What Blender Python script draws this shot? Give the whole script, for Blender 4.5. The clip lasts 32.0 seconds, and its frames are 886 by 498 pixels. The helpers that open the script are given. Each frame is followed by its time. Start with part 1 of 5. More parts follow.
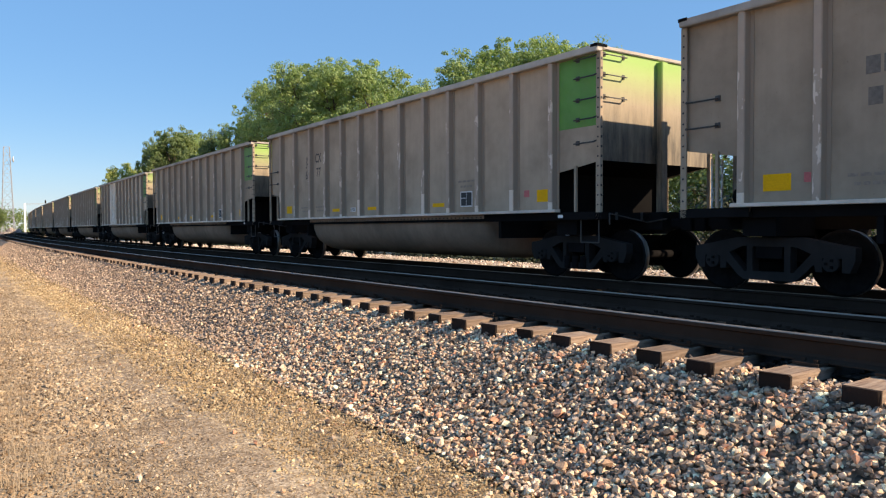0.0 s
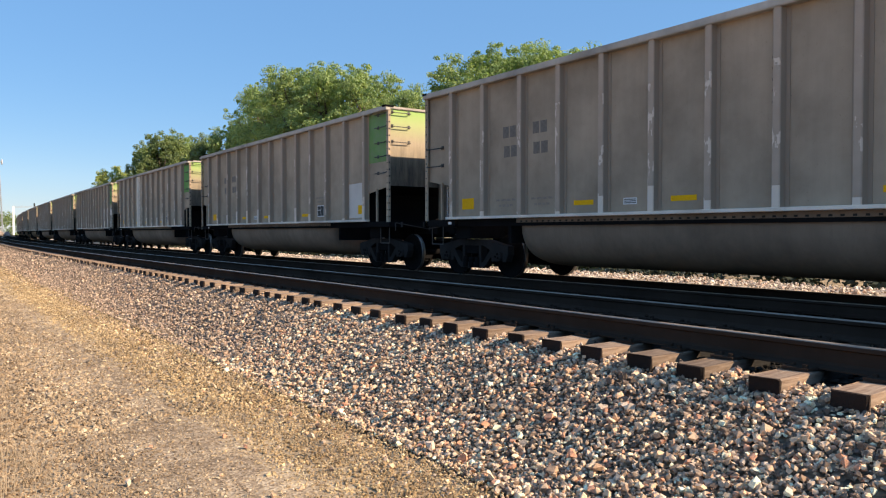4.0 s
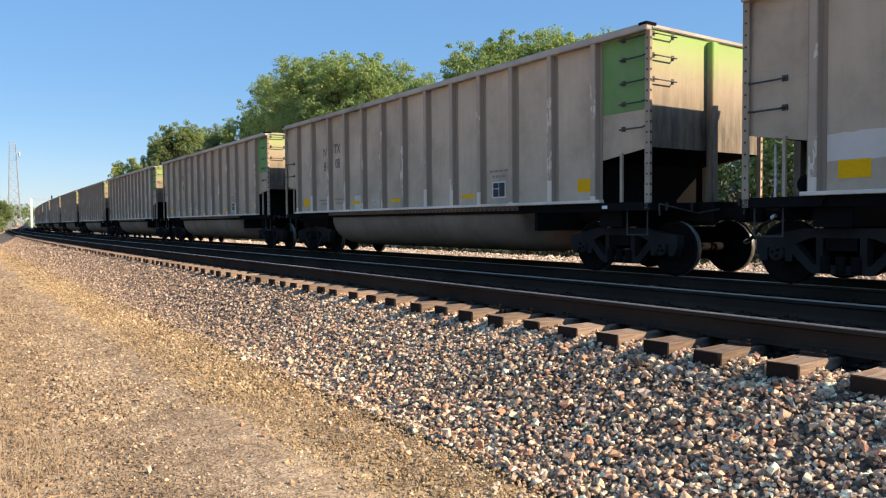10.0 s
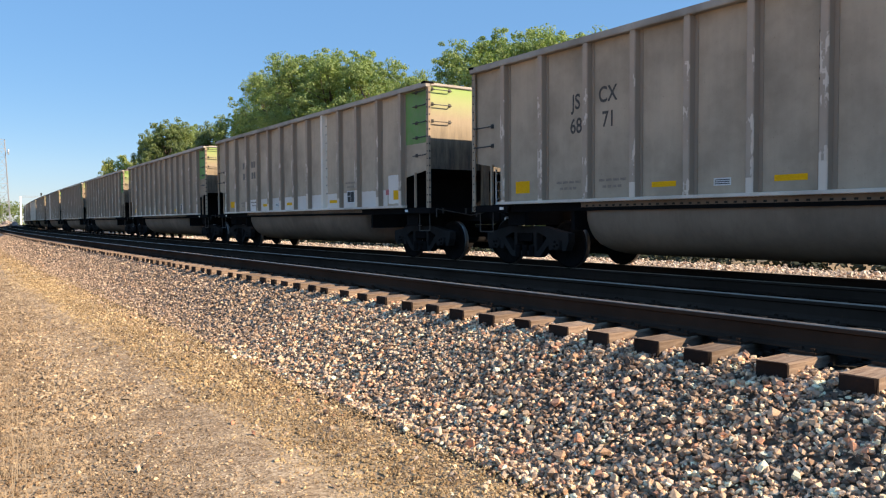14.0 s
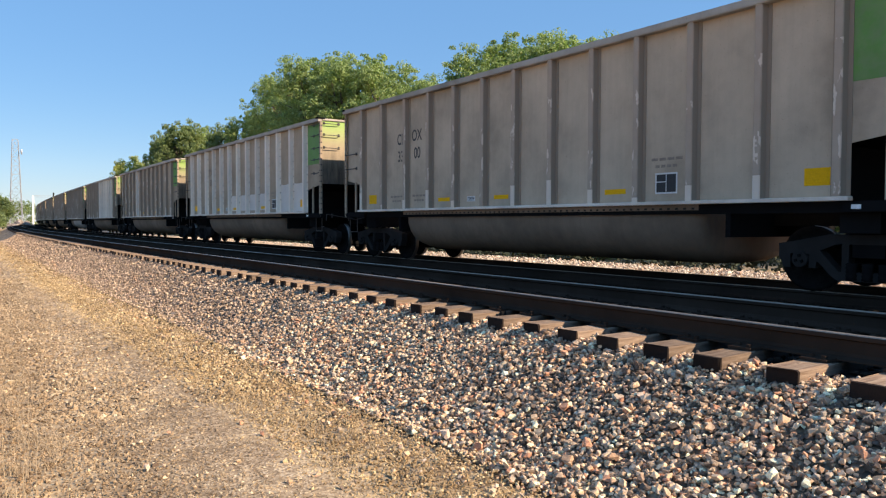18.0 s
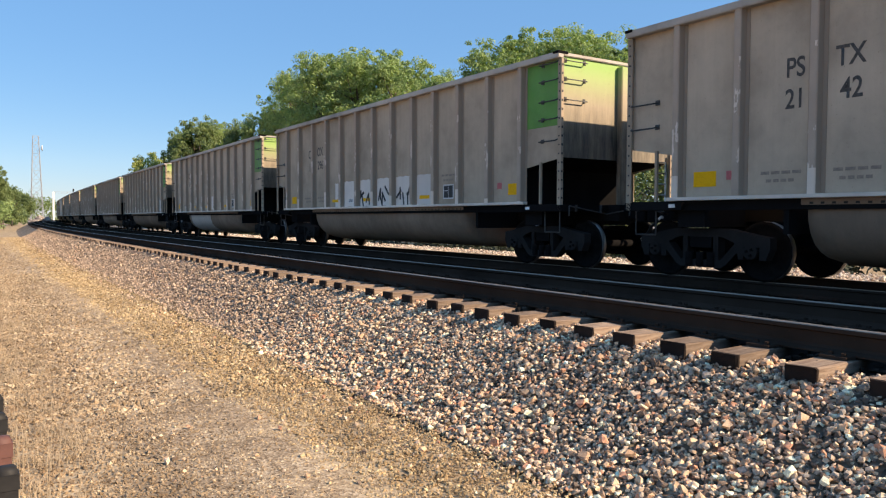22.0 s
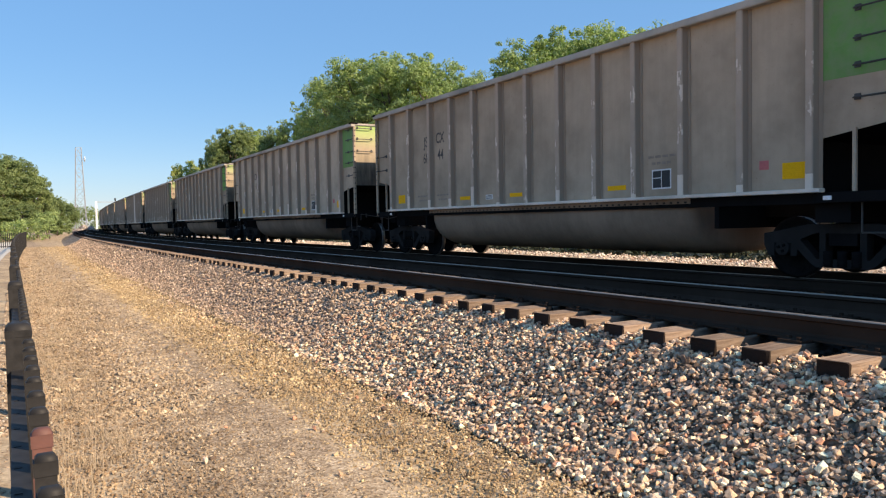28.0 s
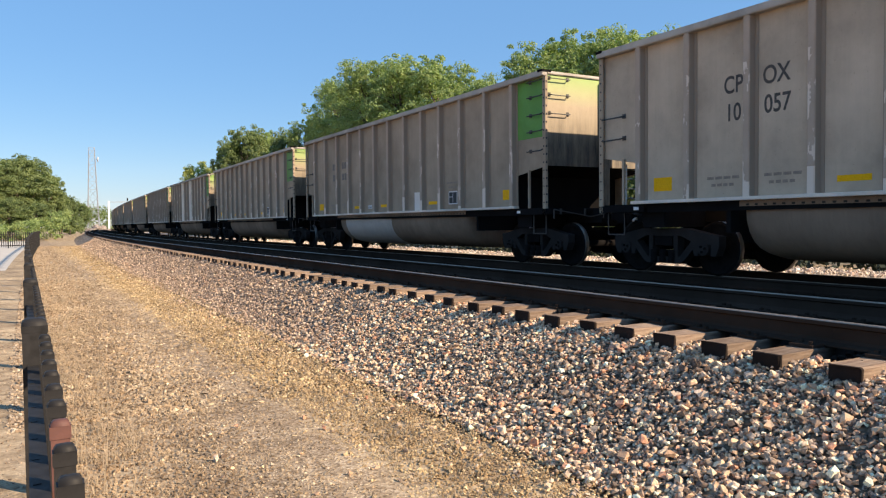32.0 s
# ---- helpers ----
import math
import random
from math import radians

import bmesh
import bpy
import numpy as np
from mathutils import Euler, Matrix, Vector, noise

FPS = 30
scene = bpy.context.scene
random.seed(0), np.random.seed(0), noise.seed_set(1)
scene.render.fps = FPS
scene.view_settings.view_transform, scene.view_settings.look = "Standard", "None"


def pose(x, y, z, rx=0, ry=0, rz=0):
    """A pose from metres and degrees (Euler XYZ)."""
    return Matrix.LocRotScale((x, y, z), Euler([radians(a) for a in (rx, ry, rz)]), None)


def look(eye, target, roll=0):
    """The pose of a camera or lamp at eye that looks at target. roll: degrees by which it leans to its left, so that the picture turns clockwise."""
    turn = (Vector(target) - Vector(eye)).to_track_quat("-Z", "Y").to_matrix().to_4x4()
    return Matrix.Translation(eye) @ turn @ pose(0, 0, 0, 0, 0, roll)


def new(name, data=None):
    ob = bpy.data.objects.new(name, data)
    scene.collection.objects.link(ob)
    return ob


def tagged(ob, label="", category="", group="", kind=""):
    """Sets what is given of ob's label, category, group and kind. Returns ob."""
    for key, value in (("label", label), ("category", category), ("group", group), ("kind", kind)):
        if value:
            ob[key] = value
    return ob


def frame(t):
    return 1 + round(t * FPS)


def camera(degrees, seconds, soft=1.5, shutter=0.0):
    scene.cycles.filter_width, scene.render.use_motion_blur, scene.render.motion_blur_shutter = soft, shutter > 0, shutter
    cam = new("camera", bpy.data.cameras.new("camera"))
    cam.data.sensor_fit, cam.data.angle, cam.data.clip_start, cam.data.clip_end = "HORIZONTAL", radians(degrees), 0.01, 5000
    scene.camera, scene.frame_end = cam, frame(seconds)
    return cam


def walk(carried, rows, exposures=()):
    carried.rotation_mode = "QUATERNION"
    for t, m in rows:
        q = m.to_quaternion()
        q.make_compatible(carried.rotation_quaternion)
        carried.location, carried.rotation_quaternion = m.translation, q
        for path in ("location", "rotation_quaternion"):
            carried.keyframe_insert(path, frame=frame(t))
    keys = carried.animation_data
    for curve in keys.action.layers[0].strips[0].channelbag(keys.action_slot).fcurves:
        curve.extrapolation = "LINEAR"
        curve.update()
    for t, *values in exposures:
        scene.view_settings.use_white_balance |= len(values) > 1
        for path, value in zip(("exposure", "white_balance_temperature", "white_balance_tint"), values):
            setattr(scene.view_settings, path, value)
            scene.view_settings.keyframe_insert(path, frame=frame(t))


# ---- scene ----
# The place: a curving double-track line seen from behind a low fence; a coal train comes round the bend.
# x points across the tracks, y along them into the distance, z up; the gravel at the fence is z = 0.
cam = camera(62.58, 32.0, soft=1.2)
walk(cam, [
    (0, pose(0.005, -0.007, 1.759, 88.386, 0.197, -35.013)),
    (0.5, pose(0.005, -0.007, 1.759, 88.367, 0.249, -35.088)),
    (1, pose(0.005, -0.007, 1.758, 88.354, 0.248, -35.129)),
    (1.5, pose(0.004, -0.006, 1.757, 88.382, 0.187, -35.198)),
    (2, pose(0.003, -0.006, 1.755, 88.425, 0.060, -35.322)),
    (2.5, pose(0.003, -0.007, 1.755, 88.493, 0.025, -35.427)),
    (3, pose(0.002, -0.008, 1.755, 88.536, 0.030, -35.598)),
    (3.5, pose(0.001, -0.008, 1.755, 88.647, -0.007, -35.722)),
    (5.5, pose(0.003, -0.008, 1.752, 88.909, -0.132, -35.528)),
    (6, pose(0.003, -0.009, 1.754, 88.743, 0.089, -35.314)),
    (6.5, pose(0.002, -0.009, 1.755, 88.651, 0.241, -35.127)),
    (7, pose(0.001, -0.009, 1.754, 88.597, 0.338, -34.978)),
    (7.5, pose(0.000, -0.009, 1.753, 88.520, 0.361, -34.842)),
    (8, pose(-0.000, -0.008, 1.753, 88.398, 0.399, -34.694)),
    (8.5, pose(-0.001, -0.007, 1.752, 88.254, 0.403, -34.594)),
    (9, pose(-0.002, -0.005, 1.750, 88.104, 0.462, -34.576)),
    (9.5, pose(-0.004, -0.003, 1.748, 88.009, 0.398, -34.614)),
    (10, pose(-0.004, -0.002, 1.747, 87.854, 0.481, -34.617)),
    (10.5, pose(-0.004, -0.001, 1.747, 87.800, 0.374, -34.691)),
    (11, pose(-0.002, -0.001, 1.748, 87.736, 0.417, -34.778)),
    (11.5, pose(0.000, -0.001, 1.750, 87.710, 0.402, -34.883)),
    (12, pose(0.002, -0.001, 1.749, 87.699, 0.401, -35.082)),
    (12.5, pose(0.002, -0.001, 1.746, 87.724, 0.295, -35.222)),
    (13, pose(0.004, -0.001, 1.744, 87.716, 0.350, -35.276)),
    (13.5, pose(0.005, -0.000, 1.744, 87.703, 0.388, -35.276)),
    (14, pose(0.005, -0.000, 1.746, 87.729, 0.349, -35.246)),
    (14.5, pose(0.005, -0.001, 1.747, 87.803, 0.245, -35.135)),
    (16.5, pose(-0.002, -0.003, 1.749, 87.982, 0.067, -34.580)),
    (17, pose(-0.002, -0.003, 1.749, 87.960, 0.070, -34.475)),
    (17.5, pose(-0.003, -0.002, 1.746, 88.020, -0.050, -34.482)),
    (18, pose(-0.004, -0.001, 1.742, 87.997, -0.201, -34.524)),
    (18.5, pose(-0.005, -0.000, 1.740, 87.917, -0.304, -34.573)),
    (19, pose(-0.006, -0.001, 1.740, 87.792, -0.289, -34.611)),
    (19.5, pose(-0.007, -0.000, 1.740, 87.757, -0.325, -34.607)),
    (20, pose(-0.007, 0.000, 1.739, 87.709, -0.377, -34.453)),
    (20.5, pose(-0.008, -0.000, 1.739, 87.729, -0.371, -34.221)),
    (21, pose(-0.010, -0.002, 1.742, 87.689, -0.273, -33.933)),
    (21.5, pose(-0.013, -0.005, 1.745, 87.711, -0.219, -33.688)),
    (22, pose(-0.017, -0.010, 1.748, 87.656, -0.196, -33.292)),
    (22.5, pose(-0.019, -0.017, 1.752, 87.517, 0.026, -32.801)),
    (23, pose(-0.022, -0.025, 1.751, 87.455, -0.049, -32.256)),
    (23.5, pose(-0.025, -0.036, 1.747, 87.418, -0.210, -31.778)),
    (24, pose(-0.023, -0.049, 1.745, 87.428, -0.433, -31.375)),
    (24.5, pose(-0.018, -0.064, 1.748, 87.347, -0.483, -31.146)),
    (25, pose(-0.015, -0.075, 1.752, 87.386, -0.446, -31.105)),
    (25.5, pose(-0.016, -0.083, 1.755, 87.462, -0.243, -31.054)),
    (27.5, pose(-0.008, -0.100, 1.745, 87.769, 0.917, -30.756)),
    (28, pose(-0.007, -0.101, 1.745, 87.806, 0.954, -30.598)),
    (28.5, pose(-0.006, -0.101, 1.745, 87.826, 0.898, -30.430)),
    (29, pose(-0.008, -0.102, 1.744, 87.868, 0.764, -30.266)),
    (29.5, pose(-0.012, -0.103, 1.744, 87.888, 0.712, -30.121)),
    (30, pose(-0.015, -0.105, 1.744, 87.843, 0.759, -29.906)),
    (30.5, pose(-0.018, -0.107, 1.743, 87.862, 0.731, -29.855)),
    (31, pose(-0.020, -0.107, 1.740, 87.893, 0.661, -29.816)),
    (31.5, pose(-0.020, -0.108, 1.737, 87.971, 0.603, -29.845)),
    (32, pose(-0.020, -0.108, 1.736, 88.001, 0.531, -29.805)),
], exposures=[(0, 0.72, 7280, 15), (32, 0.72, 7280, 15)])

# ---- light ----
SUN_EL, SUN_AZ = 30.6, 142.4  # azimuth from +y towards +x
world = bpy.data.worlds.new("sky")
scene.world = world
world.use_nodes = True
wn = world.node_tree.nodes
sky = wn.new("ShaderNodeTexSky")
sky.sky_type = "NISHITA"
sky.sun_disc = False
sky.sun_elevation, sky.sun_rotation = radians(SUN_EL), radians(SUN_AZ)
sky.air_density, sky.dust_density, sky.ozone_density = 1.0, 0.05, 2.2
wn["Background"].inputs["Strength"].default_value = 0.094
clear = wn.new("ShaderNodeHueSaturation")
clear.inputs["Saturation"].default_value = 1.36
world.node_tree.links.new(sky.outputs[0], clear.inputs["Color"])
even = wn.new("ShaderNodeMix")          # thin even haze over the whole dome
even.data_type = "RGBA"
even.inputs[0].default_value = 0.6
even.inputs[7].default_value = (1.44, 3.28, 6.45, 1)
world.node_tree.links.new(clear.outputs[0], even.inputs[6])
world.node_tree.links.new(even.outputs[2], wn["Background"].inputs["Color"])
sun = new("sun", bpy.data.lights.new("sun", "SUN"))
sun.data.energy, sun.data.angle, sun.data.color = 5.0, radians(0.53), (1.0, 0.86, 0.66)
sun_dir = Vector((math.sin(radians(SUN_AZ)) * math.cos(radians(SUN_EL)),
                  math.cos(radians(SUN_AZ)) * math.cos(radians(SUN_EL)), math.sin(radians(SUN_EL))))
sun.matrix_world = look(sun_dir * 60, (0, 0, 0))

# ---- plan ----
BEND_Y, BEND_R = 15.7, 1765.0     # straight up to here, then a right-hand curve
NEAR_TRACK, TRAIN_TRACK = 5.98, 10.86
RAIL_Z, TIE_Z = 0.979, 0.785
TRAIN_RAIL_Z, TRAIN_TIE_Z = 0.815, 0.606    # the train's track lies lower
TIE_STEP = 0.523
CAR_PITCH = 16.42


def along(s, off):
    """Place and heading (radians, clockwise from +y) at s metres along the line, off metres across it."""
    a = max(0.0, (s - BEND_Y) / BEND_R)
    if a == 0.0:
        return off, s, 0.0
    return BEND_R - (BEND_R - off) * math.cos(a), BEND_Y + (BEND_R - off) * math.sin(a), a


def along_np(s, off):
    a = np.maximum(0.0, (s - BEND_Y) / BEND_R)
    x = np.where(a > 0, BEND_R - (BEND_R - off) * np.cos(a), off)
    y = np.where(a > 0, BEND_Y + (BEND_R - off) * np.sin(a), s)
    return x, y


def at_line(s, off, z=0.0):
    x, y, a = along(s, off)
    return Matrix.Translation((x, y, z)) @ Matrix.Rotation(-a, 4, "Z")


# ---- materials ----
def mat(name, base, rough=0.8, metal=0.0):
    m = bpy.data.materials.new(name)
    m.use_nodes = True
    b = m.node_tree.nodes["Principled BSDF"]
    b.inputs["Base Color"].default_value = (*base, 1)
    b.inputs["Roughness"].default_value = rough
    b.inputs["Metallic"].default_value = metal
    return m, m.node_tree.nodes, m.node_tree.links, b


def coords(nodes, links, scale=(1, 1, 1), kind="Object"):
    tc = nodes.new("ShaderNodeTexCoord")
    mp = nodes.new("ShaderNodeMapping")
    mp.inputs["Scale"].default_value = scale
    links.new(tc.outputs[kind], mp.inputs["Vector"])
    return mp.outputs["Vector"]


def geo_pos(nodes, links, scale=(1, 1, 1)):
    g = nodes.new("ShaderNodeNewGeometry")
    mp = nodes.new("ShaderNodeMapping")
    mp.inputs["Scale"].default_value = scale
    links.new(g.outputs["Position"], mp.inputs["Vector"])
    return mp.outputs["Vector"]


def noise_tex(nodes, links, vec, scale, detail=4.0, rough=0.6, dims="3D"):
    n = nodes.new("ShaderNodeTexNoise")
    n.inputs["Scale"].default_value = scale
    n.inputs["Detail"].default_value = detail
    n.inputs["Roughness"].default_value = rough
    if vec is not None:
        links.new(vec, n.inputs["Vector"])
    return n.outputs["Fac"]


def ramp(nodes, links, fac, stops):
    r = nodes.new("ShaderNodeValToRGB")
    els = r.color_ramp.elements
    while len(els) > 1:
        els.remove(els[-1])
    els[0].position, els[0].color = stops[0][0], (*stops[0][1], 1)
    for p, c in stops[1:]:
        e = els.new(p)
        e.color = (*c, 1)
    links.new(fac, r.inputs["Fac"])
    return r.outputs["Color"]


def mix(nodes, links, fac, a, b, mode="MIX"):
    m = nodes.new("ShaderNodeMix")
    m.data_type, m.blend_type = "RGBA", mode
    for sock, v in ((m.inputs[0], fac), (m.inputs[6], a), (m.inputs[7], b)):
        if isinstance(v, (int, float)):
            sock.default_value = v
        elif isinstance(v, tuple):
            sock.default_value = (*v, 1)
        else:
            links.new(v, sock)
    return m.outputs[2]


def maths(nodes, links, op, a, b=0.0, clamp=False):
    m = nodes.new("ShaderNodeMath")
    m.operation, m.use_clamp = op, clamp
    for sock, v in zip(m.inputs, (a, b)):
        if isinstance(v, (int, float)):
            sock.default_value = v
        else:
            links.new(v, sock)
    return m.outputs[0]


def bump(nodes, links, b, height, strength=0.4, dist=0.01):
    n = nodes.new("ShaderNodeBump")
    n.inputs["Strength"].default_value, n.inputs["Distance"].default_value = strength, dist
    links.new(height, n.inputs["Height"])
    links.new(n.outputs[0], b.inputs["Normal"])


def axis(nodes, links, vec, which):
    s = nodes.new("ShaderNodeSeparateXYZ")
    links.new(vec, s.inputs[0])
    return s.outputs[which]


def obj_random(nodes):
    return nodes.new("ShaderNodeObjectInfo").outputs["Random"]


def island(nodes):
    return nodes.new("ShaderNodeNewGeometry").outputs["Random Per Island"]


def weathered(name, base, rust=(0.10, 0.055, 0.03), rough=0.62, metal=0.0, streak=0.5, spread=0.18):
    """Old freight-car paint: dusty, with vertical streaks and rust freckles."""
    m, n, l, b = mat(name, base, rough, metal)
    v = coords(n, l)
    big = noise_tex(n, l, v, 0.9, 5)
    vs = coords(n, l, (6, 6, 0.35))
    st = noise_tex(n, l, vs, 1.6, 6, 0.65)
    fine = noise_tex(n, l, v, 34, 5, 0.7)
    dark = tuple(c * (1 - spread * 1.6) for c in base)
    light = tuple(min(1, c * (1 + spread)) for c in base)
    c = ramp(n, l, big, [(0.3, dark), (0.52, base), (0.72, light)])
    sm = ramp(n, l, st, [(0.42, (0, 0, 0)), (0.78, (1, 1, 1))])
    c = mix(n, l, maths(n, l, "MULTIPLY", sm, 0.35 * streak), c, tuple(x * 0.55 for x in base))
    rf = maths(n, l, "MULTIPLY", ramp(n, l, fine, [(0.63, (0, 0, 0)), (0.74, (1, 1, 1))]), 0.5)
    c = mix(n, l, rf, c, rust)
    hs = n.new("ShaderNodeHueSaturation")
    l.new(c, hs.inputs["Color"])
    l.new(maths(n, l, "MULTIPLY_ADD", obj_random(n), 0.22), hs.inputs["Value"])
    hs.inputs["Value"].links[0].from_node.inputs[2].default_value = 0.89
    l.new(hs.outputs[0], b.inputs["Base Color"])
    bump(n, l, b, mix(n, l, 0.5, big, fine), 0.25, 0.006)
    return m


def plain(name, base, rough=0.6, metal=0.0, scale=20.0, vary=0.25, bumps=0.15):
    m, n, l, b = mat(name, base, rough, metal)
    v = coords(n, l)
    f = noise_tex(n, l, v, scale, 5)
    c = ramp(n, l, f, [(0.3, tuple(x * (1 - vary) for x in base)), (0.7, tuple(min(1, x * (1 + vary)) for x in base))])
    l.new(c, b.inputs["Base Color"])
    bump(n, l, b, f, bumps, 0.004)
    return m


M = {}
M["side"] = weathered("car_side_paint", (0.43, 0.335, 0.247))
M["side_pale"] = weathered("pale_car_side_paint", (0.54, 0.428, 0.32))
M["chord"] = weathered("car_chord_paint", (0.47, 0.415, 0.36), spread=0.22)
M["sill"] = weathered("car_sill_paint", (0.80, 0.67, 0.55), spread=0.2)
M["silver"] = weathered("bare_aluminium_post", (0.90, 0.80, 0.68), (0.3, 0.28, 0.25), 0.5, 0.0, 0.4, 0.1)
M["tub"] = weathered("car_tub_paint", (0.285, 0.205, 0.15), spread=0.2, streak=0.9)
M["tub_silver"] = weathered("car_tub_silver", (0.50, 0.44, 0.39), spread=0.12, streak=0.9)
M["patch"] = weathered("white_patch_paint", (0.74, 0.66, 0.59), (0.4, 0.36, 0.3), 0.6, 0, 0.3, 0.08)
M["black"] = weathered("black_running_gear", (0.014, 0.0135, 0.014), (0.03, 0.02, 0.016), 0.9)
M["near_black"] = weathered("coal_grimed_paint", (0.045, 0.04, 0.036), rough=0.8)
M["iron"] = weathered("dark_grab_iron", (0.05, 0.045, 0.042), rough=0.6)
M["wheel"] = plain("wheel_steel", (0.013, 0.012, 0.012), 0.8, 0.0, 12)
M["frame"] = weathered("dusty_truck_steel", (0.035, 0.032, 0.031), (0.05, 0.04, 0.033), 0.9)
M["tread"] = plain("polished_tread", (0.25, 0.24, 0.23), 0.45, 0.9, 12, 0.1)
M["yellow"] = plain("yellow_reflective_sheet", (0.95, 0.45, 0.008), 0.7, 0, 60, 0.15)
M["white"] = plain("white_stencil", (0.68, 0.67, 0.65), 0.6, 0, 60, 0.12)
M["red"] = plain("red_stencil", (0.55, 0.13, 0.13), 0.6, 0, 60, 0.2)
M["ink"] = plain("black_stencil", (0.03, 0.03, 0.032), 0.7, 0, 60, 0.3)
M["hose"] = plain("rubber_hose", (0.02, 0.02, 0.02), 0.7)


def post_paint():
    """Side posts: car paint, scuffed pale on the outer face, with a pale foot."""
    m, n, l, b = mat("car_post_paint", (0.26, 0.235, 0.21), 0.6)
    v = coords(n, l)
    big = noise_tex(n, l, v, 1.4, 5)
    c = ramp(n, l, big, [(0.3, (0.43, 0.33, 0.255)), (0.7, (0.53, 0.415, 0.325))])
    z = axis(n, l, v, 2)
    rnd = obj_random(n)
    foot = maths(n, l, "LESS_THAN", z, maths(n, l, "MULTIPLY_ADD", rnd, 0.58))
    foot.node.inputs[1].links[0].from_node.inputs[2].default_value = 1.0
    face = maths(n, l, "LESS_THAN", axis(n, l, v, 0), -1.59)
    vs = n.new("ShaderNodeCombineXYZ")
    l.new(maths(n, l, "MULTIPLY", rnd, 57.0), vs.inputs[0])
    l.new(maths(n, l, "MULTIPLY", axis(n, l, v, 1), 3.0), vs.inputs[1])
    l.new(z, vs.inputs[2])
    sc = noise_tex(n, l, vs.outputs[0], 2.2, 4, 0.6)
    scm = ramp(n, l, sc, [(0.57, (0, 0, 0)), (0.59, (1, 1, 1))])
    edge = maths(n, l, "GREATER_THAN", maths(n, l, "ABSOLUTE", maths(n, l, "SUBTRACT", axis(n, l, v, 1), 0.008)), 0.018)
    bars = n.new("ShaderNodeCombineXYZ")
    l.new(maths(n, l, "MULTIPLY", rnd, 91.0), bars.inputs[0])
    l.new(maths(n, l, "MULTIPLY", z, 5.0), bars.inputs[2])
    bar = ramp(n, l, noise_tex(n, l, bars.outputs[0], 2.0, 2, 0.5), [(0.5, (0, 0, 0)), (0.55, (1, 1, 1))])
    scm = maths(n, l, "MULTIPLY", scm, maths(n, l, "MAXIMUM", edge, bar))
    scm = maths(n, l, "MULTIPLY", scm, maths(n, l, "LESS_THAN", z, 3.1))
    pale = maths(n, l, "MULTIPLY", maths(n, l, "MAXIMUM", foot, maths(n, l, "MULTIPLY", scm, 0.85)), face)
    # flanks coloured darker, as in shade; this dims cars seen at a slant
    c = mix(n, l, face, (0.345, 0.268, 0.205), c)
    c = mix(n, l, maths(n, l, "MULTIPLY", pale, 0.85), c, (0.86, 0.73, 0.61))
    l.new(c, b.inputs["Base Color"])
    bump(n, l, b, big, 0.2, 0.005)
    return m


def end_paint():
    """End sheets: tan, with a sprayed green band that fades out below the top."""
    m, n, l, b = mat("car_end_paint", (0.42, 0.33, 0.23), 0.6)
    v = coords(n, l)
    big = noise_tex(n, l, v, 1.3, 5)
    tan = ramp(n, l, big, [(0.3, (0.45, 0.35, 0.23)), (0.7, (0.56, 0.45, 0.31))])
    z = axis(n, l, v, 2)
    g = maths(n, l, "MULTIPLY_ADD", big, 0.25)
    g.node.inputs[2].default_value = -0.125
    z2 = maths(n, l, "ADD", z, g)
    z3 = maths(n, l, "ADD", z2, maths(n, l, "MULTIPLY", obj_random(n), 0.35))
    mr = n.new("ShaderNodeMapRange")
    mr.inputs[1].default_value, mr.inputs[2].default_value = 3.2, 3.95
    l.new(z3, mr.inputs[0])
    c = mix(n, l, maths(n, l, "MULTIPLY", mr.outputs[0], 0.85), tan, (0.24, 0.46, 0.07))
    fine = noise_tex(n, l, v, 30, 4, 0.7)
    c = mix(n, l, maths(n, l, "MULTIPLY", ramp(n, l, fine, [(0.6, (0, 0, 0)), (0.75, (1, 1, 1))]), 0.4), c, (0.12, 0.07, 0.04))
    # darker towards the foot: the next car's shadow painted in, with some soiling
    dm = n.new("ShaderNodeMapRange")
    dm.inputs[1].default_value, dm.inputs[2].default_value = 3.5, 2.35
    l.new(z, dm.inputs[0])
    dirt_shade = maths(n, l, "MULTIPLY", dm.outputs[0], ramp(n, l, noise_tex(n, l, coords(n, l, (5, 5, 0.8)), 1.5, 6, 0.7), [(0.3, (0.5, 0.5, 0.5)), (0.65, (1, 1, 1))]))
    c = mix(n, l, maths(n, l, "MULTIPLY", dirt_shade, 0.95), c, (0.035, 0.03, 0.027))
    l.new(c, b.inputs["Base Color"])
    bump(n, l, b, big, 0.2, 0.005)
    return m


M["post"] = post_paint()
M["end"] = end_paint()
def green_spray():
    m, n, l, b = mat("green_spray_paint", (0.1, 0.25, 0.04), 0.6)
    v = coords(n, l)
    f = noise_tex(n, l, v, 2.5, 5)
    c = ramp(n, l, f, [(0.3, (0.075, 0.25, 0.028)), (0.7, (0.105, 0.33, 0.042))])
    worn = maths(n, l, "MULTIPLY", maths(n, l, "MULTIPLY", obj_random(n), 0.7), ramp(n, l, noise_tex(n, l, v, 6, 5), [(0.35, (0.4, 0.4, 0.4)), (0.65, (1, 1, 1))]))
    c = mix(n, l, worn, c, (0.22, 0.24, 0.14))
    l.new(c, b.inputs["Base Color"])
    return m


M["green"] = green_spray()


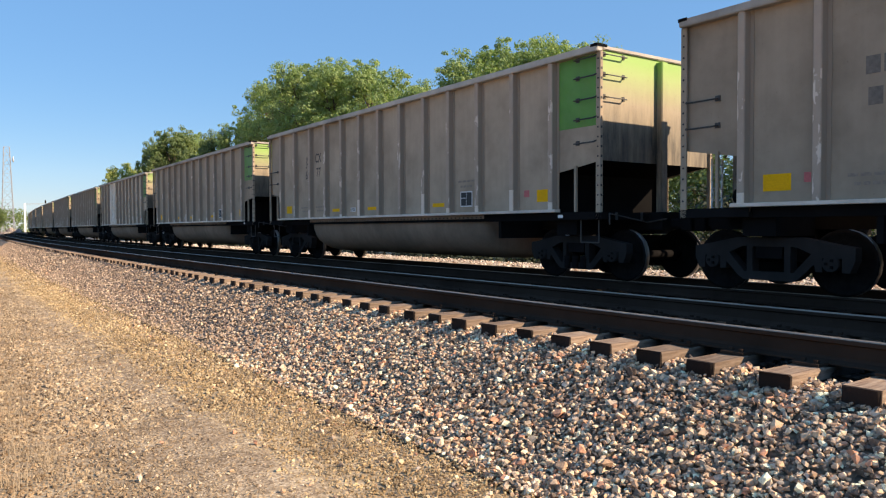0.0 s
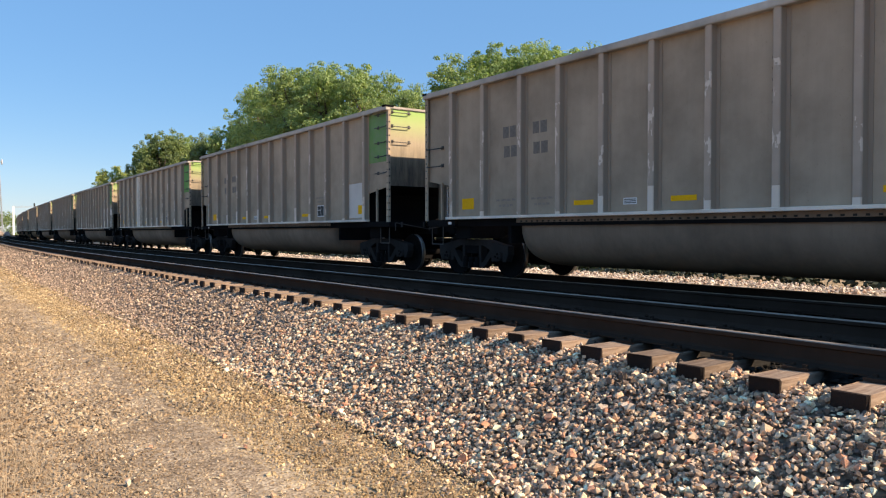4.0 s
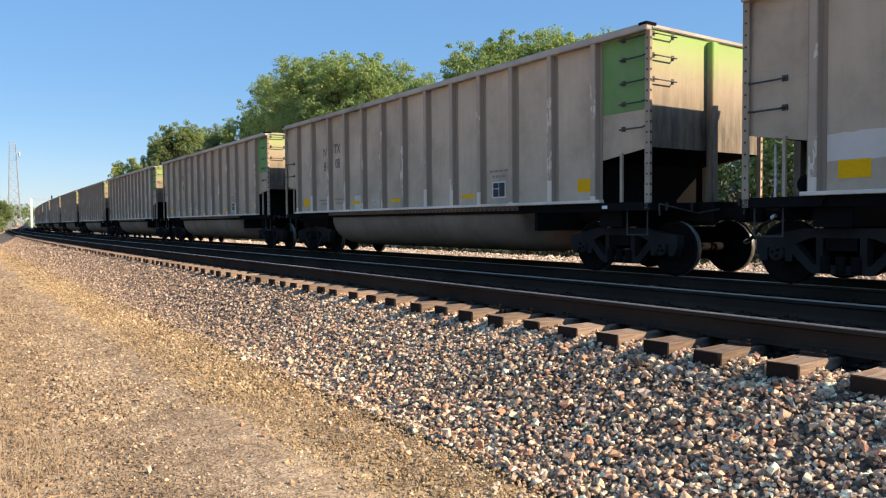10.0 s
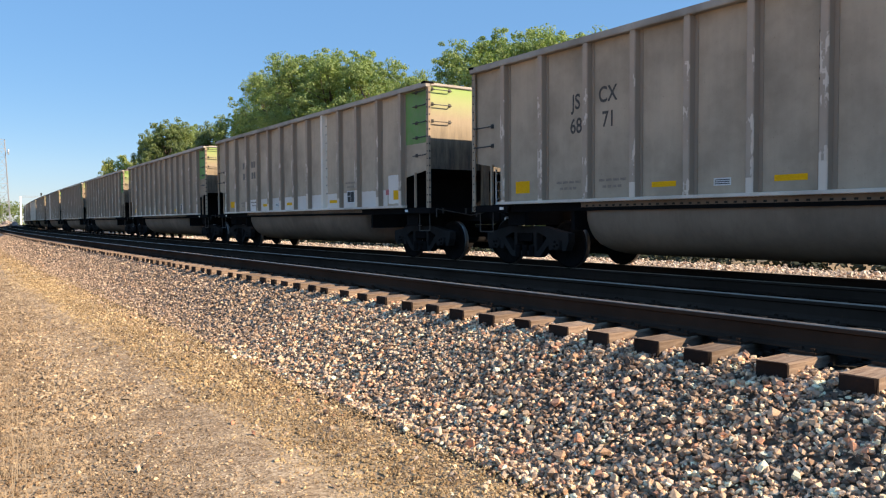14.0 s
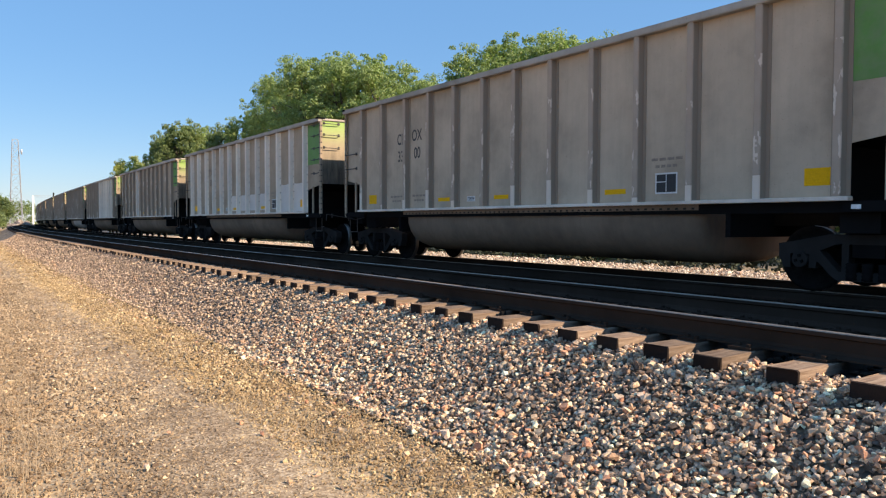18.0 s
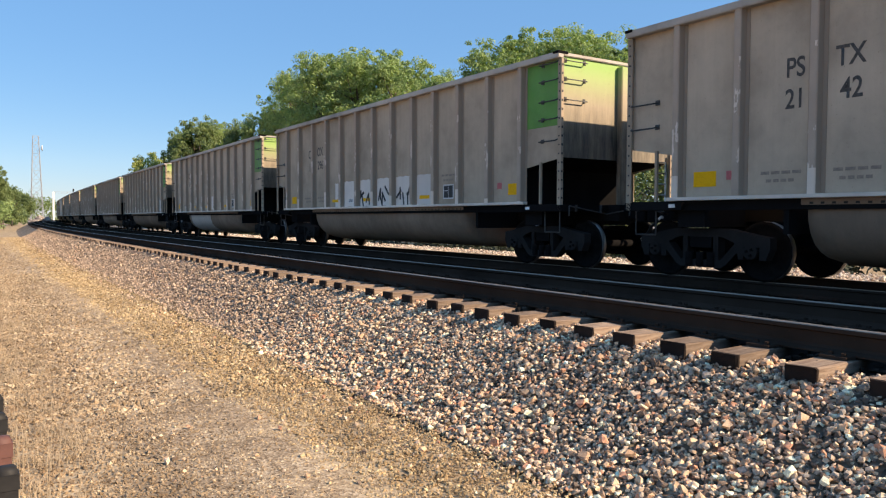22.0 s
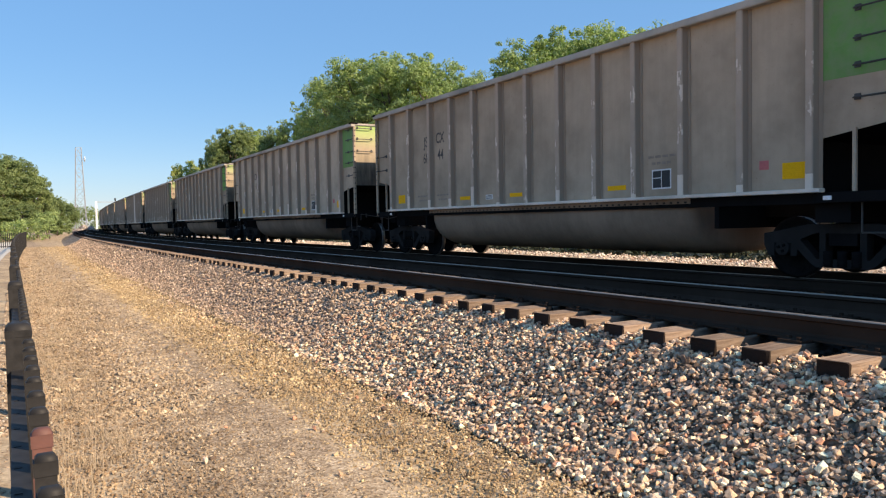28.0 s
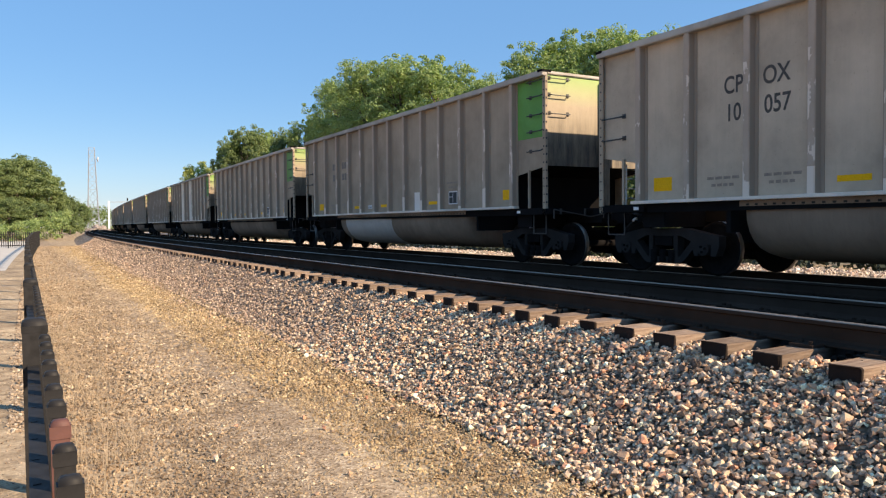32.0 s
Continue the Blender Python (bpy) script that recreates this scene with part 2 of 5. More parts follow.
def lane_patches(n, l, p):
    """Trampled, littered and washed patches of the lane."""
    a = noise_tex(n, l, p, 7.0, 5, 0.75)
    c = noise_tex(n, l, p, 1.6, 6, 0.7)
    s = n.new("ShaderNodeVectorMath")
    s.operation = "MULTIPLY"
    s.inputs[1].default_value = (1.0, 0.3, 1.0)
    l.new(p, s.inputs[0])
    w = noise_tex(n, l, s.outputs[0], 1.1, 6, 0.65)
    x = ramp(n, l, a, [(0.36, (0.66, 0.63, 0.60)), (0.5, (0.96, 0.95, 0.94)), (0.64, (1.16, 1.15, 1.12))])
    x = mix(n, l, 1.0, x, ramp(n, l, c, [(0.36, (0.74, 0.70, 0.67)), (0.55, (1.0, 1.0, 1.0)), (0.7, (1.12, 1.11, 1.09))]), "MULTIPLY")
    return mix(n, l, 1.0, x, ramp(n, l, w, [(0.38, (0.80, 0.78, 0.77)), (0.6, (1.06, 1.05, 1.04))]), "MULTIPLY")


def stone_mat(name, stops, rough=0.85, lane=False):
    """Loose stones: one colour a stone, mottled."""
    m, n, l, b = mat(name, stops[0][1], rough)
    c = ramp(n, l, island(n), stops)
    c.node.color_ramp.interpolation = "LINEAR" if lane else "CONSTANT"
    p = geo_pos(n, l)
    f = noise_tex(n, l, p, 60, 5, 0.7)
    c = mix(n, l, 0.8, c, ramp(n, l, f, [(0.3, (0.55, 0.53, 0.52)), (0.7, (1.3, 1.28, 1.25))]), "MULTIPLY")
    if lane:
        x = axis(n, l, p, 0)
        wob = noise_tex(n, l, p, 0.8, 5, 0.7)
        x2 = maths(n, l, "ADD", x, maths(n, l, "MULTIPLY_ADD", wob, 1.4))
        x2.node.inputs[1].links[0].from_node.inputs[2].default_value = -0.7
        t = ramp(n, l, maths(n, l, "MULTIPLY", x2, 0.25), [(0.0, (0.98, 1.0, 1.04)), (0.08, (0.96, 0.90, 0.80)), (0.2, (1.0, 0.98, 0.92)), (0.45, (1.0, 1.0, 0.95)), (0.56, (1.18, 1.14, 0.93)), (0.78, (1.18, 1.13, 0.93))])
        c = mix(n, l, 1.0, c, t, "MULTIPLY")
        c = mix(n, l, 0.85, c, lane_patches(n, l, p), "MULTIPLY")
    l.new(c, b.inputs["Base Color"])
    bump(n, l, b, f, 0.5, 0.006)
    return m


M["ballast_stone"] = stone_mat("ballast_stone", [
    (0.0, (0.172, 0.126, 0.098)), (0.07, (0.789, 0.525, 0.333)), (0.15, (0.396, 0.296, 0.218)), (0.22, (0.980, 0.743, 0.500)), (0.29, (0.559, 0.433, 0.326)), (0.36, (0.238, 0.175, 0.135)),
    (0.43, (0.638, 0.330, 0.210)), (0.49, (0.875, 0.605, 0.402)), (0.56, (0.313, 0.222, 0.162)), (0.62, (0.747, 0.578, 0.441)), (0.69, (0.508, 0.328, 0.212)), (0.76, (0.148, 0.117, 0.098)), (0.82, (0.624, 0.451, 0.308)), (0.89, (0.980, 0.956, 0.702)), (0.94, (0.462, 0.381, 0.308))])
M["far_stone"] = stone_mat("distant_ballast_stone", [
    (0.0, (0.282, 0.202, 0.144)), (0.2, (0.506, 0.373, 0.266)), (0.35, (0.366, 0.273, 0.198)), (0.5, (0.626, 0.460, 0.328)), (0.65, (0.433, 0.283, 0.193)), (0.78, (0.204, 0.154, 0.116)), (0.9, (0.754, 0.572, 0.415))])
M["pale_stone"] = stone_mat("pale_ballast_stone", [(0.0, (0.30, 0.25, 0.21)), (0.3, (0.66, 0.57, 0.48)), (0.6, (0.85, 0.76, 0.66)), (0.8, (0.62, 0.46, 0.37)), (1.0, (0.98, 0.91, 0.82))])
# dark copy of the stones: the train's shadow is in the colour
M["shade_stone"] = stone_mat("coal_dusted_stone", [(0.0, (0.02, 0.019, 0.018)), (0.6, (0.05, 0.046, 0.042)), (1.0, (0.085, 0.075, 0.065))])
M["pebble"] = stone_mat("gravel_pebble", [
    (0.0, (0.24, 0.18, 0.125)), (0.2, (0.46, 0.355, 0.25)), (0.4, (0.35, 0.265, 0.185)), (0.6, (0.58, 0.465, 0.335)),
    (0.75, (0.17, 0.13, 0.10)), (0.9, (0.74, 0.63, 0.48)), (1.0, (0.30, 0.24, 0.19))], lane=True)


def stone_bed(name, scale, stops, depth=0.03, soil=None):
    """A bed of stones seen from farther off; shade in the gaps is put into the colour."""
    m, n, l, b = mat(name, (0.3, 0.27, 0.24), 0.9)
    p = geo_pos(n, l)
    vo = n.new("ShaderNodeTexVoronoi")
    vo.inputs["Scale"].default_value = scale
    l.new(p, vo.inputs["Vector"])
    s = n.new("ShaderNodeSeparateColor")
    l.new(vo.outputs["Color"], s.inputs[0])
    c = ramp(n, l, s.outputs[0], stops)
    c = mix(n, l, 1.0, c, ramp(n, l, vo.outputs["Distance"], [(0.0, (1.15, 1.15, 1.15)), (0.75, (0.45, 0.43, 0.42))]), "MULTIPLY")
    big = noise_tex(n, l, p, 0.6, 5)
    c = mix(n, l, 0.7, c, ramp(n, l, big, [(0.3, (0.75, 0.73, 0.72)), (0.7, (1.2, 1.17, 1.12))]), "MULTIPLY")
    l.new(c, b.inputs["Base Color"])
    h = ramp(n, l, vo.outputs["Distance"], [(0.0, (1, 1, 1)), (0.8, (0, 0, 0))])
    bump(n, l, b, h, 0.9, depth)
    return m


# kept dark so that gaps between the loose stones look shaded
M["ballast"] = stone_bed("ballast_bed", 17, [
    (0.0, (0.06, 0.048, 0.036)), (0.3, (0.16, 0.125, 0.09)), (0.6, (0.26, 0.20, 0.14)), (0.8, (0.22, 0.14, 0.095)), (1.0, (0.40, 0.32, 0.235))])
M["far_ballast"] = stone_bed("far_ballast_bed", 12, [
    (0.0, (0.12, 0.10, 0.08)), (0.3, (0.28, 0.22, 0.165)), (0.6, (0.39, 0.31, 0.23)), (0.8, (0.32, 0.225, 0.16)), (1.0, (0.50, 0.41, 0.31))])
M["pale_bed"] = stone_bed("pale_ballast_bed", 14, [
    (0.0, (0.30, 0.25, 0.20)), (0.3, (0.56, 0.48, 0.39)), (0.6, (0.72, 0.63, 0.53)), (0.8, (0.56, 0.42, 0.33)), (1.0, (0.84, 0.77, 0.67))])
# the train's shadow over the track bed, put into the colour
M["shade_bed"] = stone_bed("coal_dusted_bed", 17, [(0.0, (0.018, 0.017, 0.016)), (0.6, (0.045, 0.042, 0.038)), (1.0, (0.08, 0.07, 0.06))])


def gravel_ground():
    """Tan gravel lane with worn grey wheel paths, sandy verges and dry thatch; fields beyond."""
    m, n, l, b = mat("gravel_ground", (0.42, 0.33, 0.22), 0.95)
    p = geo_pos(n, l)
    x = axis(n, l, p, 0)
    y = axis(n, l, p, 1)
    vo = n.new("ShaderNodeTexVoronoi")
    vo.inputs["Scale"].default_value = 55
    l.new(p, vo.inputs["Vector"])
    s = n.new("ShaderNodeSeparateColor")
    l.new(vo.outputs["Color"], s.inputs[0])
    grit = ramp(n, l, s.outputs[0], [(0.0, (0.165, 0.122, 0.085)), (0.4, (0.36, 0.273, 0.188)), (0.75, (0.435, 0.343, 0.243)), (1.0, (0.60, 0.50, 0.38))])
    big = noise_tex(n, l, p, 0.55, 8, 0.72)
    mid = noise_tex(n, l, p, 3.5, 6, 0.7)
    sand = ramp(n, l, mid, [(0.3, (0.40, 0.31, 0.20)), (0.55, (0.54, 0.425, 0.285)), (0.8, (0.63, 0.51, 0.36))])
    verge = maths(n, l, "ADD", x, maths(n, l, "MULTIPLY_ADD", big, 1.6))
    verge.node.inputs[1].links[0].from_node.inputs[2].default_value = -0.8
    band = ramp(n, l, maths(n, l, "MULTIPLY", verge, 0.25), [(0.12, (1, 1, 1)), (0.32, (0.15, 0.15, 0.15)), (0.5, (0.1, 0.1, 0.1)), (0.62, (1, 1, 1)), (0.82, (0.9, 0.9, 0.9))])
    c = mix(n, l, maths(n, l, "MULTIPLY", band, 0.75), grit, sand)
    c = mix(n, l, 0.8, c, ramp(n, l, big, [(0.32, (0.68, 0.65, 0.62)), (0.5, (0.95, 0.95, 0.95)), (0.68, (1.25, 1.22, 1.16))]), "MULTIPLY")
    c = mix(n, l, 0.9, c, lane_patches(n, l, p), "MULTIPLY")
    far = n.new("ShaderNodeMapRange")
    far.inputs[1].default_value, far.inputs[2].default_value = 230, 420
    l.new(y, far.inputs[0])
    c = mix(n, l, far.outputs[0], c, ramp(n, l, big, [(0.35, (0.20, 0.19, 0.09)), (0.65, (0.34, 0.29, 0.15))]))
    l.new(c, b.inputs["Base Color"])
    bump(n, l, b, mix(n, l, 0.5, vo.outputs["Distance"], mid), 0.7, 0.012)
    return m


M["ground"] = gravel_ground()
M["road"] = plain("pale_concrete", (0.50, 0.47, 0.42), 0.9, 0, 1.5, 0.12, 0.2)


def tie_wood():
    m, n, l, b = mat("tie_wood", (0.14, 0.10, 0.075), 0.85)
    v = coords(n, l, (0.8, 9, 9))
    g = noise_tex(n, l, v, 4, 7, 0.65)
    v2 = coords(n, l)
    big = noise_tex(n, l, v2, 2.3, 4)
    c = ramp(n, l, g, [(0.3, (0.13, 0.08, 0.055)), (0.55, (0.29, 0.218, 0.165)), (0.75, (0.42, 0.33, 0.255))])
    c = mix(n, l, 0.7, c, ramp(n, l, big, [(0.3, (0.6, 0.6, 0.62)), (0.7, (1.3, 1.2, 1.1))]), "MULTIPLY")
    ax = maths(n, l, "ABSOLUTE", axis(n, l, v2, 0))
    # end faces turned from the sun: their shade is painted near black
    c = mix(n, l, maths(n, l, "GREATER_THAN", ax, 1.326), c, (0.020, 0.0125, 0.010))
    # middles of the ties painted dark for the train's shadow
    mid_shade = n.new("ShaderNodeMapRange")
    mid_shade.inputs[1].default_value, mid_shade.inputs[2].default_value = 1.0, 0.75
    l.new(maths(n, l, "ADD", ax, maths(n, l, "MULTIPLY", big, 0.15)), mid_shade.inputs[0])
    c = mix(n, l, mid_shade.outputs[0], c, (0.025, 0.022, 0.02))
    hs = n.new("ShaderNodeHueSaturation")
    l.new(c, hs.inputs["Color"])
    l.new(maths(n, l, "MULTIPLY_ADD", obj_random(n), 0.6), hs.inputs["Value"])
    hs.inputs["Value"].links[0].from_node.inputs[2].default_value = 0.7
    l.new(hs.outputs[0], b.inputs["Base Color"])
    bump(n, l, b, g, 0.8, 0.01)
    return m


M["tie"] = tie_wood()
# ties under the train, with its shadow put into their colour
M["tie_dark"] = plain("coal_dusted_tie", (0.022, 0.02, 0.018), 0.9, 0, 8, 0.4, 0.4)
M["rail"] = weathered("rusty_rail_steel", (0.05, 0.034, 0.026), rough=0.85)
M["railhead"] = plain("worn_rail_head", (0.27, 0.215, 0.17), 0.5, 0.0, 8, 0.2, 0.05)
M["fence"] = plain("black_fence_coat", (0.026, 0.025, 0.025), 0.55, 0, 30, 0.3, 0.1)
M["galv"] = plain("galvanised_steel", (0.30, 0.31, 0.33), 0.6, 0.0, 6, 0.12)
M["dish"] = plain("white_dish", (0.8, 0.8, 0.8), 0.5)
M["straw"] = plain("dry_straw", (0.40, 0.31, 0.21), 0.9, 0, 5, 0.25, 0.0)
M["rubble"] = stone_bed("rubble_heap", 2.2, [(0.0, (0.30, 0.24, 0.20)), (0.5, (0.48, 0.40, 0.34)), (1.0, (0.60, 0.52, 0.46))], 0.2)


def leaf_mat(name, a, c2, c3):
    m, n, l, b = mat(name, a, 0.7)
    c = ramp(n, l, island(n), [(0.0, a), (0.5, c2), (1.0, c3)])
    p = geo_pos(n, l)
    big = noise_tex(n, l, p, 0.35, 4)
    c = mix(n, l, 0.8, c, ramp(n, l, big, [(0.32, (0.7, 0.75, 0.7)), (0.68, (1.35, 1.25, 1.05))]), "MULTIPLY")
    l.new(c, b.inputs["Base Color"])
    tr = n.new("ShaderNodeBsdfTranslucent")
    l.new(mix(n, l, 1.0, c, (1.3, 1.5, 0.6), "MULTIPLY"), tr.inputs["Color"])
    ms = n.new("ShaderNodeMixShader")
    ms.inputs[0].default_value = 0.3
    out = n["Material Output"]
    l.new(b.outputs[0], ms.inputs[1])
    l.new(tr.outputs[0], ms.inputs[2])
    l.new(ms.outputs[0], out.inputs["Surface"])
    return m


M["leaf"] = leaf_mat("tree_leaf", (0.185, 0.265, 0.11), (0.24, 0.325, 0.14), (0.32, 0.39, 0.175))
M["leaf_dark"] = leaf_mat("dark_tree_leaf", (0.125, 0.175, 0.08), (0.16, 0.215, 0.095), (0.205, 0.26, 0.11))
M["leaf_pale"] = leaf_mat("pale_tree_leaf", (0.24, 0.29, 0.10), (0.32, 0.36, 0.13), (0.38, 0.41, 0.16))
M["weed"] = leaf_mat("green_weed", (0.08, 0.12, 0.02), (0.14, 0.18, 0.03), (0.2, 0.22, 0.05))
# leaf colour made dark for the tree shade beyond the far shoulder
M["brush"] = plain("shaded_brush_leaf", (0.035, 0.045, 0.022), 0.8, 0, 3, 0.4, 0.0)
M["bark"] = plain("tree_bark", (0.10, 0.08, 0.06), 0.9, 0, 8, 0.35, 0.5)


for dull in ("near_black", "hose", "fence", "yellow"):
    M[dull].node_tree.nodes["Principled BSDF"].inputs["Specular IOR Level"].default_value = 0.15


for dull in ("side", "side_pale", "rail", "shade_bed", "shade_stone", "tie_dark", "black", "wheel", "frame", "post", "chord", "tub", "silver"):
    M[dull].node_tree.nodes["Principled BSDF"].inputs["Specular IOR Level"].default_value = 0.0


for dull in ("tie", "ground", "ballast", "ballast_stone", "pebble"):
    M[dull].node_tree.nodes["Principled BSDF"].inputs["Specular IOR Level"].default_value = 0.2


# ---- mesh helpers ----
def box(bm, x0, x1, y0, y1, z0, z1, mi=0):
    v = [bm.verts.new(p) for p in ((x0, y0, z0), (x1, y0, z0), (x1, y1, z0), (x0, y1, z0),
                                   (x0, y0, z1), (x1, y0, z1), (x1, y1, z1), (x0, y1, z1))]
    fs = []
    for f in ((0, 3, 2, 1), (4, 5, 6, 7), (0, 1, 5, 4), (1, 2, 6, 5), (2, 3, 7, 6), (3, 0, 4, 7)):
        fc = bm.faces.new([v[i] for i in f])
        fc.material_index = mi
        fs.append(fc)
    return v


def prism(bm, pts, along_axis, a, b, mi=0):
    """Extrude a closed outline from a to b. pts are in the two other axes, in order."""
    def put(p, t):
        q = list(p)
        q.insert("xyz".index(along_axis), t)
        return bm.verts.new(q)
    A, B = [put(p, a) for p in pts], [put(p, b) for p in pts]
    k = len(pts)
    fs = [bm.faces.new(A), bm.faces.new(list(reversed(B)))]
    for i in range(k):
        fs.append(bm.faces.new((A[i], B[i], B[(i + 1) % k], A[(i + 1) % k])))
    for f in fs:
        f.material_index = mi
    bmesh.ops.recalc_face_normals(bm, faces=fs)


def rod(bm, p, q, r, sides=6, r2=None, mi=0):
    p, q = Vector(p), Vector(q)
    d = (q - p).normalized()
    u = d.orthogonal().normalized()
    w = d.cross(u)
    r2 = r if r2 is None else r2
    A = [bm.verts.new(p + (u * math.cos(t) + w * math.sin(t)) * r) for t in (i * math.tau / sides for i in range(sides))]
    B = [bm.verts.new(q + (u * math.cos(t) + w * math.sin(t)) * r2) for t in (i * math.tau / sides for i in range(sides))]
    for i in range(sides):
        f = bm.faces.new((A[i], A[(i + 1) % sides], B[(i + 1) % sides], B[i]))
        f.smooth, f.material_index = sides > 6, mi
    bm.faces.new(list(reversed(A))).material_index = mi
    bm.faces.new(B).material_index = mi


def lathe(bm, prof, ax, sides=20, mi=0, mids=None):
    """Turn (radius, height) points about an axis through the origin."""
    rings = []
    for r, h in prof:
        ring = []
        for i in range(sides):
            t = i * math.tau / sides
            q = {"x": (h, r * math.cos(t), r * math.sin(t)), "z": (r * math.cos(t), r * math.sin(t), h)}[ax]
            ring.append(bm.verts.new(q))
        rings.append(ring)
    for k, (a, b) in enumerate(zip(rings, rings[1:])):
        for i in range(sides):
            f = bm.faces.new((a[i], a[(i + 1) % sides], b[(i + 1) % sides], b[i]))
            f.smooth, f.material_index = True, (mids[k] if mids else mi)
    bm.faces.new(list(reversed(rings[0]))).material_index = mi
    bm.faces.new(rings[-1]).material_index = mi


def bevel(bm, w, seg=1):
    bmesh.ops.bevel(bm, geom=list(bm.edges), offset=w, segments=seg, affect="EDGES", clamp_overlap=True)


def mesh_of(name, bm, *mats):
    bmesh.ops.recalc_face_normals(bm, faces=list(bm.faces))
    me = bpy.data.meshes.new(name)
    bm.to_mesh(me)
    bm.free()
    for m in mats:
        me.materials.append(m)
    return me


def place(name, me, parent=None, at=None, label=""):
    ob = new(name, me)
    if parent is not None:
        ob.parent = parent
    if at is not None:
        ob.matrix_basis = at
    if label:
        ob["label"] = label
    return ob


def mesh_np(name, verts, faces, material, smooth=False):
    """A mesh from arrays; faces all have the same number of corners."""
    me = bpy.data.meshes.new(name)
    nv, (nf, k) = len(verts), faces.shape
    me.vertices.add(nv)
    me.vertices.foreach_set("co", np.asarray(verts, np.float32).ravel())
    me.loops.add(nf * k)
    me.loops.foreach_set("vertex_index", faces.astype(np.int32).ravel())
    me.polygons.add(nf)
    me.polygons.foreach_set("loop_start", np.arange(0, nf * k, k, dtype=np.int32))
    me.update(calc_edges=True)
    me.materials.append(material)
    if not smooth:
        me.shade_flat()
    return me


# ---- ground, ballast, road ----
def strip(name, offs, zs, ss, material, rough=0.0):
    """A sheet that follows the line: a cross-section (offsets, heights) drawn along s."""
    O, S = np.meshgrid(np.array(offs, float), np.array(ss, float))
    Z = np.broadcast_to(np.array(zs, float), O.shape).copy()
    if rough:
        rng = np.random.default_rng(5)
        Z += rng.normal(0, rough, Z.shape)
    X, Y = along_np(S, O)
    v = np.stack([X, Y, Z], -1).reshape(-1, 3)
    r, c = O.shape
    i = (np.arange(r - 1)[:, None] * c + np.arange(c - 1)).ravel()
    f = np.stack([i, i + 1, i + 1 + c, i + c], 1)
    return new(name, mesh_np(name, v, f, material, True))


s_ground = np.concatenate([[-1500, -600, -200, -60, -20], np.arange(-8, 60, 1.0), np.arange(60, 200, 8), np.arange(200, 700, 40), [900, 1300, 1900, 2500]])
ground = strip("ground", [-1600, -700, -250, -90, -40, -15, -6, -2, -1, 0, 1, 2, 3, 4, 8, 12, 18, 20, 24, 40, 90, 250, 700, 1500],
               [0, 0, 0, 0, 0, 0, 0, 0, 0.01, 0.0, 0.0, 0.01, -0.02, -0.05, -0.05, -0.05, -0.05, 0.02, 0.1, 0.2, 0.2, 0.2, 0.2, 0.2], s_ground, M["ground"])
tagged(ground, "tan gravel and sand ground with dry thatch", "ground", kind="structure")

s_bed = np.concatenate([[-800, -200, -60, -20], np.arange(-8, 60, 0.4), np.arange(60, 200, 5), np.arange(200, 1100, 30)])
# middle bed painted dark for the train's shadow, up to where sun reaches
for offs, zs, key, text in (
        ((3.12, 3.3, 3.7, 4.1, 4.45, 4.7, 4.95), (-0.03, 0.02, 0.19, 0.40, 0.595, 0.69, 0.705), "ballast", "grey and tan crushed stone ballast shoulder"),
        ((4.95, 5.3, 6.0, 6.7, 7.3, 8.0, 8.5, 9.2, 10, 10.9, 11.3), (0.705, 0.70, 0.69, 0.685, 0.67, 0.60, 0.56, 0.55, 0.56, 0.56, 0.56), "shade_bed", "dark ballast between and under the tracks, shadow put into its colour"),
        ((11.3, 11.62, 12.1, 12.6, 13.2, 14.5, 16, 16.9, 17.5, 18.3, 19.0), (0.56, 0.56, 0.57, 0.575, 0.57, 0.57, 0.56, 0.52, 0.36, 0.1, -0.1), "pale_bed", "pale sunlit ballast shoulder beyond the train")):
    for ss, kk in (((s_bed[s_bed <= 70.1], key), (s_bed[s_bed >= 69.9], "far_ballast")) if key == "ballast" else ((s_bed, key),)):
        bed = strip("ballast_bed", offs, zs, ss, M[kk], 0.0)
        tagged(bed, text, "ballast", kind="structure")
road = strip("road", [-7.5, -4, -0.85], [0.012, 0.03, 0.012], np.arange(34, 112, 6.0), M["road"])
tagged(road, "pale sunlit concrete road strip behind the fence", "road", kind="structure")


def stone_shapes(count, seed):
    """Angular broken stones: hulls of a few scattered points."""
    rng = np.random.default_rng(seed)
    out = []
    for i in range(count):
        bm = bmesh.new()
        pts = []
        while len(pts) < 9:
            d = rng.normal(0, 1, 3)
            d /= np.linalg.norm(d)
            if all(np.dot(d, q) < 0.72 for q in pts):
                pts.append(d)
        for d in pts:
            d = np.sign(d) * np.abs(d) ** 0.7 * rng.uniform(0.78, 1.08)
            bm.verts.new(d)
        bmesh.ops.convex_hull(bm, input=bm.verts[:])
        bmesh.ops.delete(bm, geom=[v for v in bm.verts if not v.link_faces], context="VERTS")
        bmesh.ops.triangulate(bm, faces=bm.faces[:])
        bm.verts.index_update()
        out.append((np.array([v.co[:] for v in bm.verts]), np.array([[v.index for v in f.verts] for f in bm.faces])))
        bm.free()
    return out


PEBBLE = [(np.array([(1, 0, 0), (-1, 0, 0), (0, 1, 0), (0, -1, 0), (0, 0, 1), (0, 0, -1)], float),
           np.array([(0, 2, 4), (2, 1, 4), (1, 3, 4), (3, 0, 4), (2, 0, 5), (1, 2, 5), (3, 1, 5), (0, 3, 5)]))]
BROKEN = stone_shapes(24, 77)


